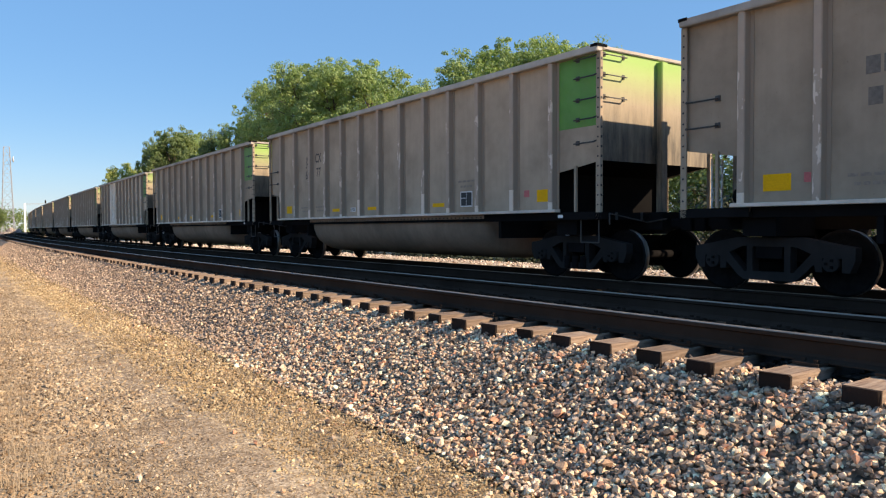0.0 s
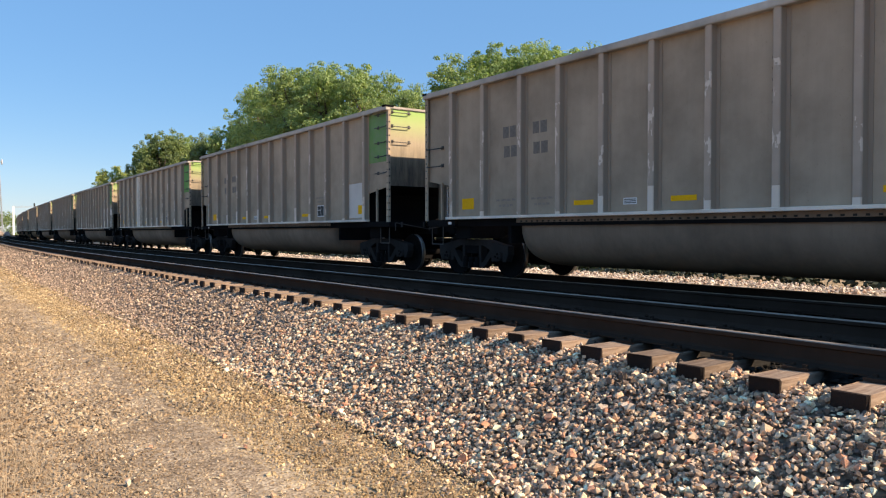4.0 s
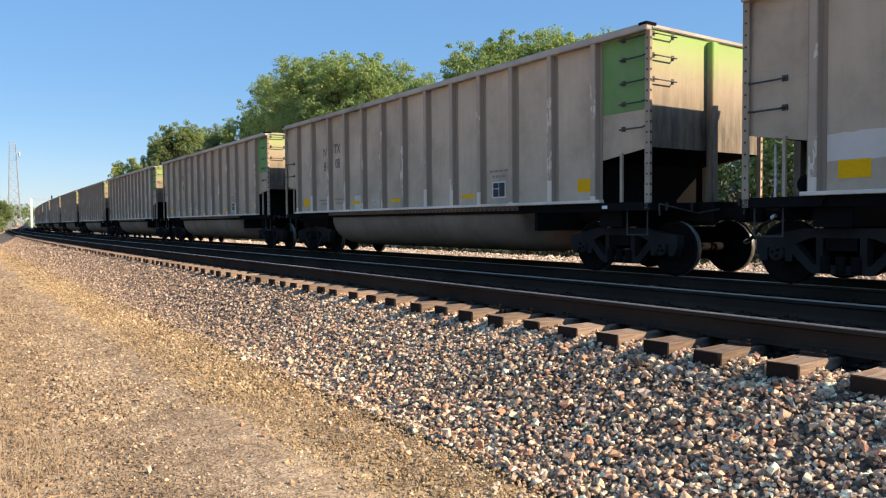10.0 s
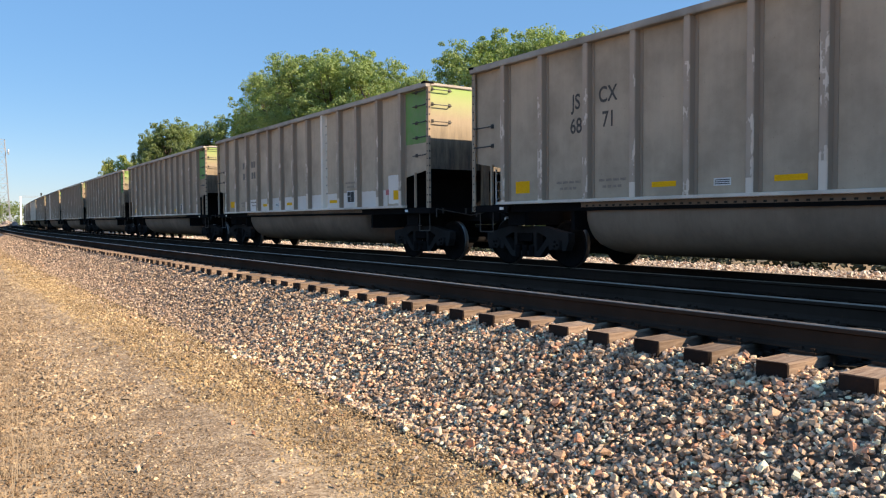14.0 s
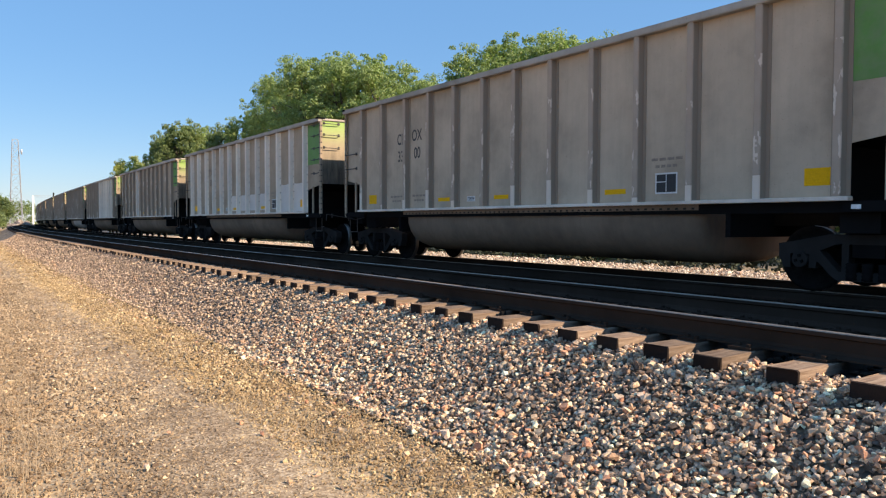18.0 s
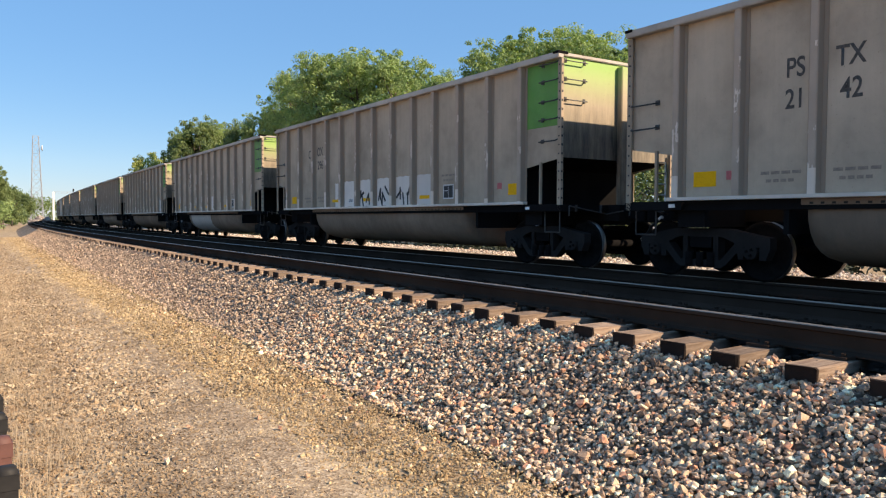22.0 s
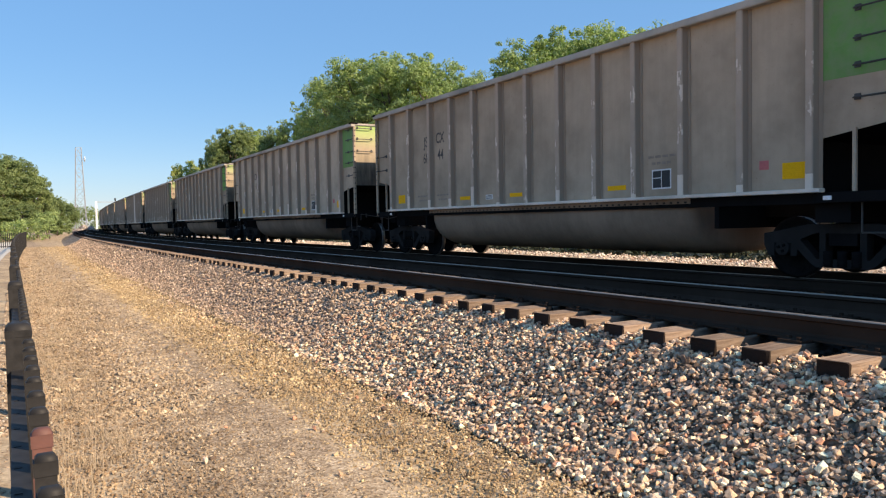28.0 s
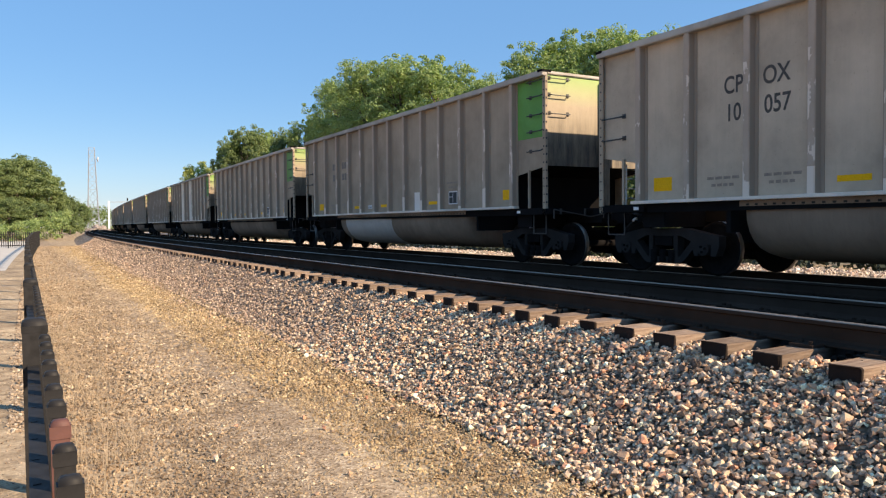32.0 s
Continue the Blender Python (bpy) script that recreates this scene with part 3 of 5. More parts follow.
def rocks(name, count, s0, s1, o0, o1, size, material, seed, zfun, cube=False, weight=None):
    """Many angular stones as one mesh, lying on the height zfun(off)."""
    rng = np.random.default_rng(seed)
    shapes = PEBBLE if cube else BROKEN
    Vs, Fs, n0 = [], [], 0
    for base, tri in shapes:
        m = count // len(shapes)
        k = len(base)
        u = rng.random(m)
        S = s0 + (s1 - s0) * (u ** weight if weight else u)
        O = o0 + (o1 - o0) * rng.random(m)
        X, Y = along_np(S, O)
        r = size * np.exp(rng.normal(0, 0.28, m)) * 0.5
        v = base[None] * (1 + rng.normal(0, 0.17 if cube else 0.05, (m, k, 1)))
        v = v * (r[:, None] * np.stack([np.ones(m), rng.uniform(0.55, 1.05, m), rng.uniform(0.35, 0.85, m)], 1))[:, None, :]
        a, b, c = rng.uniform(0, math.tau, m), rng.normal(0, 0.5, m), rng.normal(0, 0.5, m)
        ca, sa, cb, sb, cc, sc = np.cos(a), np.sin(a), np.cos(b), np.sin(b), np.cos(c), np.sin(c)
        x, y, z = v[..., 0], v[..., 1], v[..., 2]
        y, z = y * cb[:, None] - z * sb[:, None], y * sb[:, None] + z * cb[:, None]
        x, z = x * cc[:, None] - z * sc[:, None], x * sc[:, None] + z * cc[:, None]
        x, y = x * ca[:, None] - y * sa[:, None], x * sa[:, None] + y * ca[:, None]
        zc = zfun(O) + r * (rng.uniform(-0.25, 0.3, m) if cube else rng.uniform(-0.5, 1.1, m))
        Vs.append(np.stack([x + X[:, None], y + Y[:, None], z + zc[:, None]], -1).reshape(-1, 3))
        Fs.append((tri[None] + (n0 + np.arange(m) * k)[:, None, None]).reshape(-1, 3))
        n0 += m * k
    return new(name, mesh_np(name, np.concatenate(Vs), np.concatenate(Fs), material))


def bed_z(o):
    return np.interp(o, [3.0, 3.12, 3.3, 3.7, 4.1, 4.45, 4.7, 4.95, 5.3, 7.3, 8.0, 8.5, 11.6, 12.1, 12.6, 14.5, 16, 16.9, 17.5, 18.3],
                     [0.0, 0.0, 0.02, 0.19, 0.40, 0.595, 0.69, 0.705, 0.70, 0.67, 0.60, 0.56, 0.56, 0.57, 0.575, 0.57, 0.56, 0.52, 0.36, 0.1])


for spec in ((17000, 0.3, 5, 3.18, 4.95, 0.042, 11, None), (22000, 5, 9.5, 3.18, 4.95, 0.038, 20, None), (42000, 9.5, 30, 3.22, 4.95, 0.040, 12, 1.25),
             (14000, 30, 75, 3.25, 4.95, 0.06, 13, 1.2), (8000, -2, 30, 4.95, 11.2, 0.055, 14, None),
             (17000, 1, 60, 11.85, 17.4, 0.07, 15, 1.3), (7000, -9, 0.3, 3.18, 4.95, 0.06, 19, None), (700, -1, 18, 2.7, 3.15, 0.036, 16, None), (900, 14, 75, 2.9, 3.35, 0.05, 18, 1.2), (350, 0, 14, 0.9, 2.7, 0.036, 17, None)):
    # stones between the rails carry the train's shadow in their colour
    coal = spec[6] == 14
    st = rocks("ballast_stones", *spec[:6], M["shade_stone" if coal else "pale_stone" if spec[6] == 15 else "far_stone" if spec[6] in (12, 13, 18) else "ballast_stone"], spec[6], bed_z, weight=spec[7])
    tagged(st, "loose dark stones between the rails, shadow put into their colour" if coal else "loose angular grey, tan and rust crushed stones", "ballast", kind="stuff")
for spec in ((34000, 0.5, 7, 0.05, 3.42, 0.025, 21, 1.1), (42000, 7, 26, -0.2, 3.42, 0.040, 22, 1.25), (6000, 0.5, 14, -2.5, 0.0, 0.026, 23, None), (7000, -8, 0.5, -0.5, 3.42, 0.035, 25, None), (16000, 22, 75, -0.2, 3.42, 0.06, 24, 1.2)):
    st = rocks("gravel_stones", *spec[:6], M["pebble"], spec[6], lambda o: np.where(o < 3.1, 0.003, bed_z(o) + 0.006), cube=True, weight=spec[7])
    tagged(st, "small tan and pale gravel pebbles on the lane", "gravel", kind="stuff")


# ---- rails and ties ----
def rail_piece(name, prof, off, material, parent, drop=0.0):
    ss = np.concatenate([[-800, -260, -60], np.arange(-10, 140, 3.0), np.arange(140, 1100, 12)])
    k = len(prof)
    S = np.repeat(ss, k)
    P = np.tile(np.array(prof), (len(ss), 1))
    X, Y = along_np(S, off + P[:, 0])
    V = np.stack([X, Y, RAIL_Z - drop - 0.187 + P[:, 1]], 1)
    i = (np.arange(len(ss) - 1)[:, None] * k + np.arange(k)).ravel()
    j = (np.arange(len(ss) - 1)[:, None] * k + (np.arange(k) + 1) % k).ravel()
    return place(name, mesh_np(name, V, np.stack([i, i + k, j + k, j], 1), material), parent)


def rail(name, off, drop=0.0):
    """A flat-bottomed rail: rusty base and web, worn head."""
    root = new(name)
    rail_piece("rail_base", [(-0.076, 0), (0.076, 0), (0.076, 0.012), (0.02, 0.03), (0.009, 0.05), (0.009, 0.14), (-0.009, 0.14), (-0.009, 0.05), (-0.02, 0.03), (-0.076, 0.012)], off, M["rail"], root, drop)
    side = [(0.009, 0.138), (0.036, 0.15), (0.037, 0.172), (0.034, 0.1795), (-0.034, 0.1795), (-0.037, 0.172), (-0.036, 0.15), (-0.009, 0.138)]
    rail_piece("rail_head", side, off, M["rail"], root, drop)
    rail_piece("running_surface", [(0.034, 0.18), (0.027, 0.187), (-0.027, 0.187), (-0.034, 0.18)], off, M["railhead"], root, drop)["label"] = "worn bright running surface"
    return tagged(root, "rusty steel running rail with a worn bright head", "rail", "running rails")


for c in (NEAR_TRACK, TRAIN_TRACK):
    for side in (-0.7525, 0.7525):
        rail("rail", c + side, RAIL_Z - TRAIN_RAIL_Z if c > 8 else 0.0)


def tie_mesh(seed, key="tie"):
    rng = random.Random(seed)
    bm = bmesh.new()
    box(bm, -1.35, 1.35, -0.115, 0.115, -0.18, 0.0)
    bmesh.ops.subdivide_edges(bm, edges=[e for e in bm.edges if abs(e.verts[0].co.x - e.verts[1].co.x) > 1], cuts=5)
    bevel(bm, 0.0045)
    for v in bm.verts:
        v.co += Vector((rng.uniform(-0.018, 0.018), rng.uniform(-0.007, 0.007), rng.uniform(-0.008, 0.005)))
    return mesh_of("tie", bm, M[key])


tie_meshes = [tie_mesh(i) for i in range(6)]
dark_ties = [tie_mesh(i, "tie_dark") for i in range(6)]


def plate_mesh():
    bm = bmesh.new()
    for sx in (-0.7525, 0.7525):
        box(bm, sx - 0.19, sx + 0.19, -0.095, 0.095, 0.002, 0.022)
        for dx, dy in ((-0.11, 0.05), (0.11, -0.05), (-0.15, -0.06), (0.15, 0.06)):
            box(bm, sx + dx - 0.016, sx + dx + 0.016, dy - 0.014, dy + 0.014, 0.022, 0.046)
    return mesh_of("tie_plate", bm, M["rail"])


plate = plate_mesh()


# where the near ties lie along the line; they are unevenly spaced
NEAR_TIES = (2.17, 2.72, 3.29, 3.78, 4.26, 4.76, 5.27, 5.76, 6.29, 6.77, 7.29, 7.90, 8.43, 8.95, 9.55, 9.99, 10.49, 11.06, 11.45, 11.92, 12.48, 13.0, 13.54, 14.2)


def ties(center, z, placed, count_parts, last, name, label):
    """A track's ties: the near ones singly, the rest as one."""
    root = new(name)
    tagged(root, label, "railway ties", kind="structure")
    rng = random.Random(int(center * 10))
    for q in range(22):
        place("tie", (tie_meshes if center < 8 else dark_ties)[q % 6], root, at_line(placed[0] - (q + 1) * TIE_STEP, center, z))
    s, k = placed[0], 0
    V, F = [], []
    while s < last:
        jx, jr = rng.uniform(-0.03, 0.03), rng.uniform(-0.9, 0.9)
        m = at_line(s, center + jx, z) @ Matrix.Rotation(radians(jr), 4, "Z")
        if k < count_parts:
            t = place("tie", (tie_meshes if center < 8 else dark_ties)[rng.randrange(6)], root, m)
            if k < 60:
                place("tie_plate", plate, t)
        else:
            n0 = len(V)
            V += [m @ Vector((x, y, zz)) for zz in (-0.15, 0) for x, y in ((-1.35, -0.115), (1.35, -0.115), (1.35, 0.115), (-1.35, 0.115))]
            F += [[n0 + i for i in f] for f in ((4, 5, 6, 7), (0, 1, 5, 4), (1, 2, 6, 5), (2, 3, 7, 6), (3, 0, 4, 7))]
        k += 1
        s = placed[k] if k < len(placed) else s + TIE_STEP + rng.uniform(-0.02, 0.02)
    far = place("far_ties", mesh_np("far_ties", np.array([v[:] for v in V]), np.array(F), M["tie"]), root)
    tagged(far, kind="stuff")


ties(NEAR_TRACK, TIE_Z, NEAR_TIES, 150, 330, "near_track_ties", "weathered brown timber ties of the empty track")
ties(TRAIN_TRACK, TRAIN_TIE_Z, (2.3,), 60, 120, "train_track_ties", "dark timber ties under the passing train")

# ---- the coal train ----
SILL, TOP, HALF = 1.077, 3.885, 7.37      # heights over the near rails, half body length
SINK = 0.164                              # the train's track lies that much lower
TRUCKS = (-6.40, 6.235)                   # truck centres
SIDE_X = 1.49


POST_AT = (1.0, 2.07, 3.2, 4.23, 5.25, 6.28, 7.29, 8.33, 9.37, 10.36, 11.39, 12.5, 13.59, 14.74)


def post_y(k):
    """Where post k stands along the car; between posts for a fraction."""
    i = min(12, int(math.floor(k)))
    return HALF - (POST_AT[i] + (POST_AT[i + 1] - POST_AT[i]) * (k - i))


def car_meshes():
    g = {}
    # side sheet, cut away at both ends
    bm = bmesh.new()
    y0, y1 = post_y(12) - 0.06, post_y(0) + 0.06
    out = [(-HALF, TOP - 0.06), (-HALF, SILL + 0.86), (y0, SILL + 0.70), (y0, SILL), (y1, SILL), (y1, SILL + 0.70), (HALF, SILL + 0.86), (HALF, TOP - 0.06)]
    prism(bm, out, "x", -SIDE_X, -SIDE_X + 0.012)
    g["side"] = mesh_of("side_wall", bm, M["side"])
    g["side_pale"] = g["side"].copy()
    g["side_pale"].materials.clear()
    g["side_pale"].materials.append(M["side_pale"])
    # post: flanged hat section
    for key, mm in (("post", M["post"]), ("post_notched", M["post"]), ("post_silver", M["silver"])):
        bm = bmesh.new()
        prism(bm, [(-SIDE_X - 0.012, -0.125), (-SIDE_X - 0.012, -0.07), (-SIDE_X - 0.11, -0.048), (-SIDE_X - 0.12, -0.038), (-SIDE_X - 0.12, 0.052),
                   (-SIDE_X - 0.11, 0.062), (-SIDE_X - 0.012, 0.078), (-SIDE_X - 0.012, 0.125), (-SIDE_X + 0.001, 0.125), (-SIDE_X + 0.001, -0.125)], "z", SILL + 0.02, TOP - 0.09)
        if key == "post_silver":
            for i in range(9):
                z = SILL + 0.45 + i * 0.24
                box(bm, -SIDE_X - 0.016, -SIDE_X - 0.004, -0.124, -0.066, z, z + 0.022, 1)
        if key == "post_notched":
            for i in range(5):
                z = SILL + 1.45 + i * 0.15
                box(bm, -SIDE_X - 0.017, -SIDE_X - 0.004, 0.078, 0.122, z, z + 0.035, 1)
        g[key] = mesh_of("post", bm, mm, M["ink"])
    bm = bmesh.new()
    box(bm, -1.635, -1.49, -HALF - 0.02, HALF + 0.02, TOP - 0.115, TOP)
    bevel(bm, 0.012, 2)
    g["chord"] = mesh_of("top_chord", bm, M["chord"])
    bm = bmesh.new()
    box(bm, -1.49, 1.49, HALF - 0.10, HALF + 0.02, TOP - 0.075, TOP - 0.01)
    bevel(bm, 0.012, 2)
    g["end_chord"] = mesh_of("end_chord", bm, M["chord"])
    bm = bmesh.new()
    for sx in (-1,):
        prism(bm, [(sx * 1.642, HALF + 0.03), (sx * 1.642, HALF - 0.13), (sx * 1.40, HALF + 0.03)], "z", TOP - 0.035, TOP + 0.012)
    g["cap"] = mesh_of("corner_gusset", bm, M["black"])
    bm = bmesh.new()
    box(bm, -1.625, -1.50, post_y(12) - 0.16, post_y(0) + 0.16, SILL - 0.012, SILL + 0.042)
    bevel(bm, 0.006)
    g["sill"] = mesh_of("side_sill", bm, M["sill"])
    # floor frame under the sides, down to the platform ends
    bm = bmesh.new()
    box(bm, -1.48, -1.36, -HALF - 0.05, HALF + 0.05, SILL - 0.16, SILL - 0.012)
    box(bm, 1.36, 1.48, -HALF - 0.05, HALF + 0.05, SILL - 0.16, SILL - 0.012)
    box(bm, -0.33, 0.33, -HALF - 0.35, HALF + 0.35, SILL - 0.33, SILL - 0.02)
    for yy in TRUCKS:
        box(bm, -1.36, -0.33, yy - 0.25, yy + 0.25, SILL - 0.42, SILL - 0.02)
        box(bm, 0.33, 1.36, yy - 0.25, yy + 0.25, SILL - 0.42, SILL - 0.02)
        box(bm, -0.33, 0.33, yy - 0.25, yy + 0.25, SILL - 0.51, SILL - 0.33)
    for yy in (-4.6, 4.6):
        box(bm, -1.45, 1.45, yy - 0.04, yy + 0.04, SILL - 0.5, SILL - 0.02)
    g["frame"] = mesh_of("underframe", bm, M["black"])
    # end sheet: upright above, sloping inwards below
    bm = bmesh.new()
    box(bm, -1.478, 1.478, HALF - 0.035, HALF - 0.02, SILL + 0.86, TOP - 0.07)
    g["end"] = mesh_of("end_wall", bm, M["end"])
    for key, d in (("slope", 0.985), ("slope_front", 1.19)):
        bm = bmesh.new()
        prism(bm, [(HALF - 0.021, SILL + 0.858), (HALF - d, SILL + 0.70), (HALF - d, SILL - 0.03), (HALF - d - 0.02, SILL - 0.03), (HALF - d - 0.02, SILL + 0.72), (HALF - 0.037, SILL + 0.89)], "x", -1.476, 1.476)
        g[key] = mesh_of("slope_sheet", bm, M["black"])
    # trailing end sheet made dark so it bounces little light into the gap
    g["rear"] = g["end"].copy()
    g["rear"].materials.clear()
    g["rear"].materials.append(M["near_black"])
    bm = bmesh.new()
    w = 0.085
    prism(bm, [(-w, HALF - 0.018), (-w, HALF + 0.085), (-w + 0.02, HALF + 0.1), (w - 0.02, HALF + 0.1), (w, HALF + 0.085), (w, HALF - 0.018)], "z", SILL - 0.02, TOP - 0.117)
    g["end_post"] = mesh_of("end_post", bm, M["end"])
    bm = bmesh.new()
    box(bm, -1.56, -1.50, HALF - 0.015, HALF + 0.03, SILL - 0.15, TOP - 0.117)
    box(bm, -1.56, -1.535, HALF - 0.07, HALF - 0.015, SILL - 0.15, TOP - 0.117)
    for i in range(16):
        z = SILL + 0.1 + i * 0.165
        rod(bm, (-1.562, HALF - 0.02, z), (-1.57, HALF - 0.02, z), 0.016, 6, mi=1)
        box(bm, -1.55, -1.515, HALF + 0.03, HALF + 0.034, z - 0.02, z + 0.02, 1)
    g["corner"] = mesh_of("corner_post", bm, M["side"], M["ink"])
    bm = bmesh.new()
    box(bm, -1.545, -1.50, HALF - 0.60, HALF - 0.555, SILL - 0.01, SILL + 0.80)
    g["strut"] = mesh_of("end_strut", bm, M["side"])
    bm = bmesh.new()
    box(bm, -1.56, 1.56, HALF - 1.1, HALF + 0.06, SILL - 0.15, SILL - 0.03)
    g["platform"] = mesh_of("end_platform", bm, M["black"])
    # grab irons: a side one and an end one, at height 0
    bm = bmesh.new()
    for a, b in (((-1.495, HALF - 0.56, 0.02), (-1.60, HALF - 0.56, 0)), ((-1.60, HALF - 0.56, 0), (-1.60, HALF - 0.09, -0.0)), ((-1.60, HALF - 0.09, 0), (-1.545, HALF - 0.06, 0.03))):
        rod(bm, a, b, 0.013, 6)
    box(bm, -1.507, -1.491, HALF - 0.60, HALF - 0.52, -0.02, 0.06)
    g["grab"] = mesh_of("grab_iron", bm, M["iron"])
    bm = bmesh.new()
    for a, b in (((-1.42, HALF - 0.02, 0.02), (-1.42, HALF + 0.07, 0)), ((-1.42, HALF + 0.07, 0), (-0.94, HALF + 0.07, 0)), ((-0.94, HALF + 0.07, 0), (-0.94, HALF - 0.02, 0.02))):
        rod(bm, a, b, 0.012, 6)
    for xx in (-1.42, -0.94):
        box(bm, xx - 0.03, xx + 0.03, HALF - 0.018, HALF - 0.008, -0.02, 0.06)
    g["end_grab"] = mesh_of("end_grab_iron", bm, M["iron"])
    # tub: round belly hung between the trucks
    for key, ya, yb in (("tub", 9, 9), ("tub_fore", -9, 2.1), ("tub_aft", 0.2, 3.9)):
        bm = bmesh.new()
        prof = [(1.44 * math.cos(t) * (1 if abs(math.cos(t)) < 0.9 else 1), 0.92 * math.sin(t)) for t in (math.pi + i * math.pi / 14 for i in range(15))]
        prof = [(math.copysign(abs(x / 1.44) ** 0.62 * 1.44, x), -abs(z / 0.92) ** 0.8 * 0.90) for x, z in prof]
        rows = []
        for yy, k in ((4.37, 0.80), (4.34, 0.93), (4.15, 0.985), (3.75, 1.0), (2.1, 1.0), (0.2, 1.0), (-3.72, 1.0), (-3.97, 0.97), (-4.09, 0.90), (-4.12, 0.80)):
            rows.append([bm.verts.new((x * (0.4 + 0.6 * k), yy, SILL - 0.06 + z * k)) for x, z in prof])
        for a, b in zip(rows, rows[1:]):
            for i in range(len(prof) - 1):
                f = bm.faces.new((a[i], a[i + 1], b[i + 1], b[i]))
                f.smooth = True
                f.material_index = 1 if ya < f.calc_center_median().y < yb else 0
        bm.faces.new(rows[0])
        bm.faces.new(list(reversed(rows[-1])))
        g[key] = mesh_of("tub", bm, M["tub"], M["tub_silver"])
    # stiffener holes along the tub's top edge
    bm = bmesh.new()
    box(bm, -1.49, -1.455, -4.12, 4.37, SILL - 0.10, SILL - 0.014)
    for i in range(56):
        yy = -4.05 + i * 0.15
        box(bm, -1.494, -1.486, yy, yy + 0.05, SILL - 0.09, SILL - 0.06, 1)
    g["tub_rim"] = mesh_of("tub_rim", bm, M["tub"], M["near_black"])
    # truck parts
    bm = bmesh.new()
    half = [(0.38, 0.19), (0.46, 0.24), (0.66, 0.44), (0.68, 0.34), (0.77, 0.34), (0.77, 0.53), (1.03, 0.53), (1.03, 0.34), (1.13, 0.34), (1.2, 0.50), (1.2, 0.67), (0.95, 0.71), (0.5, 0.80)]
    win = [(0.44, 0.80), (0.43, 0.66), (0.62, 0.58), (0.37, 0.31), (0.33, 0.31), (0.33, 0.68), (0.43, 0.66), (0.44, 0.80)]
    mid = [(0, 0.80), (0, 0.67), (0.24, 0.67), (0.24, 0.31), (-0.24, 0.31), (-0.24, 0.67), (0, 0.67), (0, 0.80)]
    outline = half + win + mid + [(-y, z) for y, z in reversed(win)] + [(-y, z) for y, z in reversed(half)]
    prism(bm, outline, "x", -1.13, -0.96)
    rod(bm, (-1.0, -0.89, 0.457), (-1.16, -0.89, 0.457), 0.11, 12)
    rod(bm, (-1.0, 0.89, 0.457), (-1.16, 0.89, 0.457), 0.11, 12)
    g["sideframe"] = mesh_of("sideframe", bm, M["frame"])
    bm = bmesh.new()
    lathe(bm, [(0.05, 0.205), (0.075, 0.215), (0.062, 0.24), (0.075, 0.265), (0.062, 0.29), (0.075, 0.315), (0.062, 0.34), (0.075, 0.365), (0.062, 0.39), (0.075, 0.415), (0.05, 0.43)], "z", 10)
    g["spring"] = mesh_of("spring", bm, M["wheel"])
    bm = bmesh.new()
    prism(bm, [(-1.12, 0.50), (-1.12, 0.68), (-0.5, 0.74), (0.5, 0.74), (1.12, 0.68), (1.12, 0.50), (0.5, 0.42), (-0.5, 0.42)], "y", -0.2, 0.2)
    g["bolster"] = mesh_of("bolster", bm, M["black"])
    bm = bmesh.new()
    for sy in (-1, 1):
        box(bm, -0.86, 0.86, sy * 0.36 - 0.05, sy * 0.36 + 0.05, 0.27, 0.40)
        for sx in (-0.74, 0.74):
            box(bm, sx - 0.05, sx + 0.05, sy * 0.40 - 0.06, sy * 0.40 + 0.06, 0.22, 0.52)
        rod(bm, (0, sy * 0.36, 0.34), (0.12, sy * 0.05, 0.75), 0.035, 6)
    box(bm, -0.05, 0.05, -0.36, 0.36, 0.20, 0.26)
    g["brake_beam"] = mesh_of("brake_rigging", bm, M["black"])
    bm = bmesh.new()
    for sx in (-1, 1):
        prof = [(0.12, 0.70), (0.14, 0.76), (0.36, 0.755), (0.40, 0.70), (0.457, 0.695), (0.46, 0.80), (0.41, 0.815), (0.38, 0.785), (0.16, 0.80), (0.12, 0.86)]
        pr = [(r, sx * h) for r, h in prof]
        mids = [0, 0, 0, 0, 1, 0, 0, 0, 0]
        lathe(bm, pr if sx > 0 else pr, "x", 22, 0, mids)
    rod(bm, (-1.06, 0, 0), (1.06, 0, 0), 0.075, 10)
    for sx in (-1.17, 1.17):
        for i in range(3):
            t = i * math.tau / 3
            box(bm, sx - 0.012, sx + 0.012, 0.05 * math.cos(t) - 0.018, 0.05 * math.cos(t) + 0.018, 0.05 * math.sin(t) - 0.018, 0.05 * math.sin(t) + 0.018)
    g["wheelset"] = mesh_of("wheelset", bm, M["wheel"], M["tread"])
    # coupler and hose
    bm = bmesh.new()
    box(bm, -0.08, 0.08, HALF + 0.2, HALF + 0.62, 0.78, 0.94)
    box(bm, -0.17, 0.14, HALF + 0.58, HALF + 0.80, 0.72, 1.0)
    bevel(bm, 0.02)
    g["coupler"] = mesh_of("coupler", bm, M["black"])
    bm = bmesh.new()
    pts = [Vector((-0.5, HALF + 0.15, 0.80)), Vector((-0.48, HALF + 0.4, 0.66)), Vector((-0.40, HALF + 0.62, 0.46)), Vector((-0.3, HALF + 0.785, 0.40))]
    for a, b in zip(pts, pts[1:]):
        rod(bm, a, b, 0.027, 8)
    # end fittings white, with their glint put into the colour
    rod(bm, pts[0] + Vector((0, 0, 0.02)), pts[0] + Vector((0, 0.07, -0.02)), 0.034, 8, mi=1)
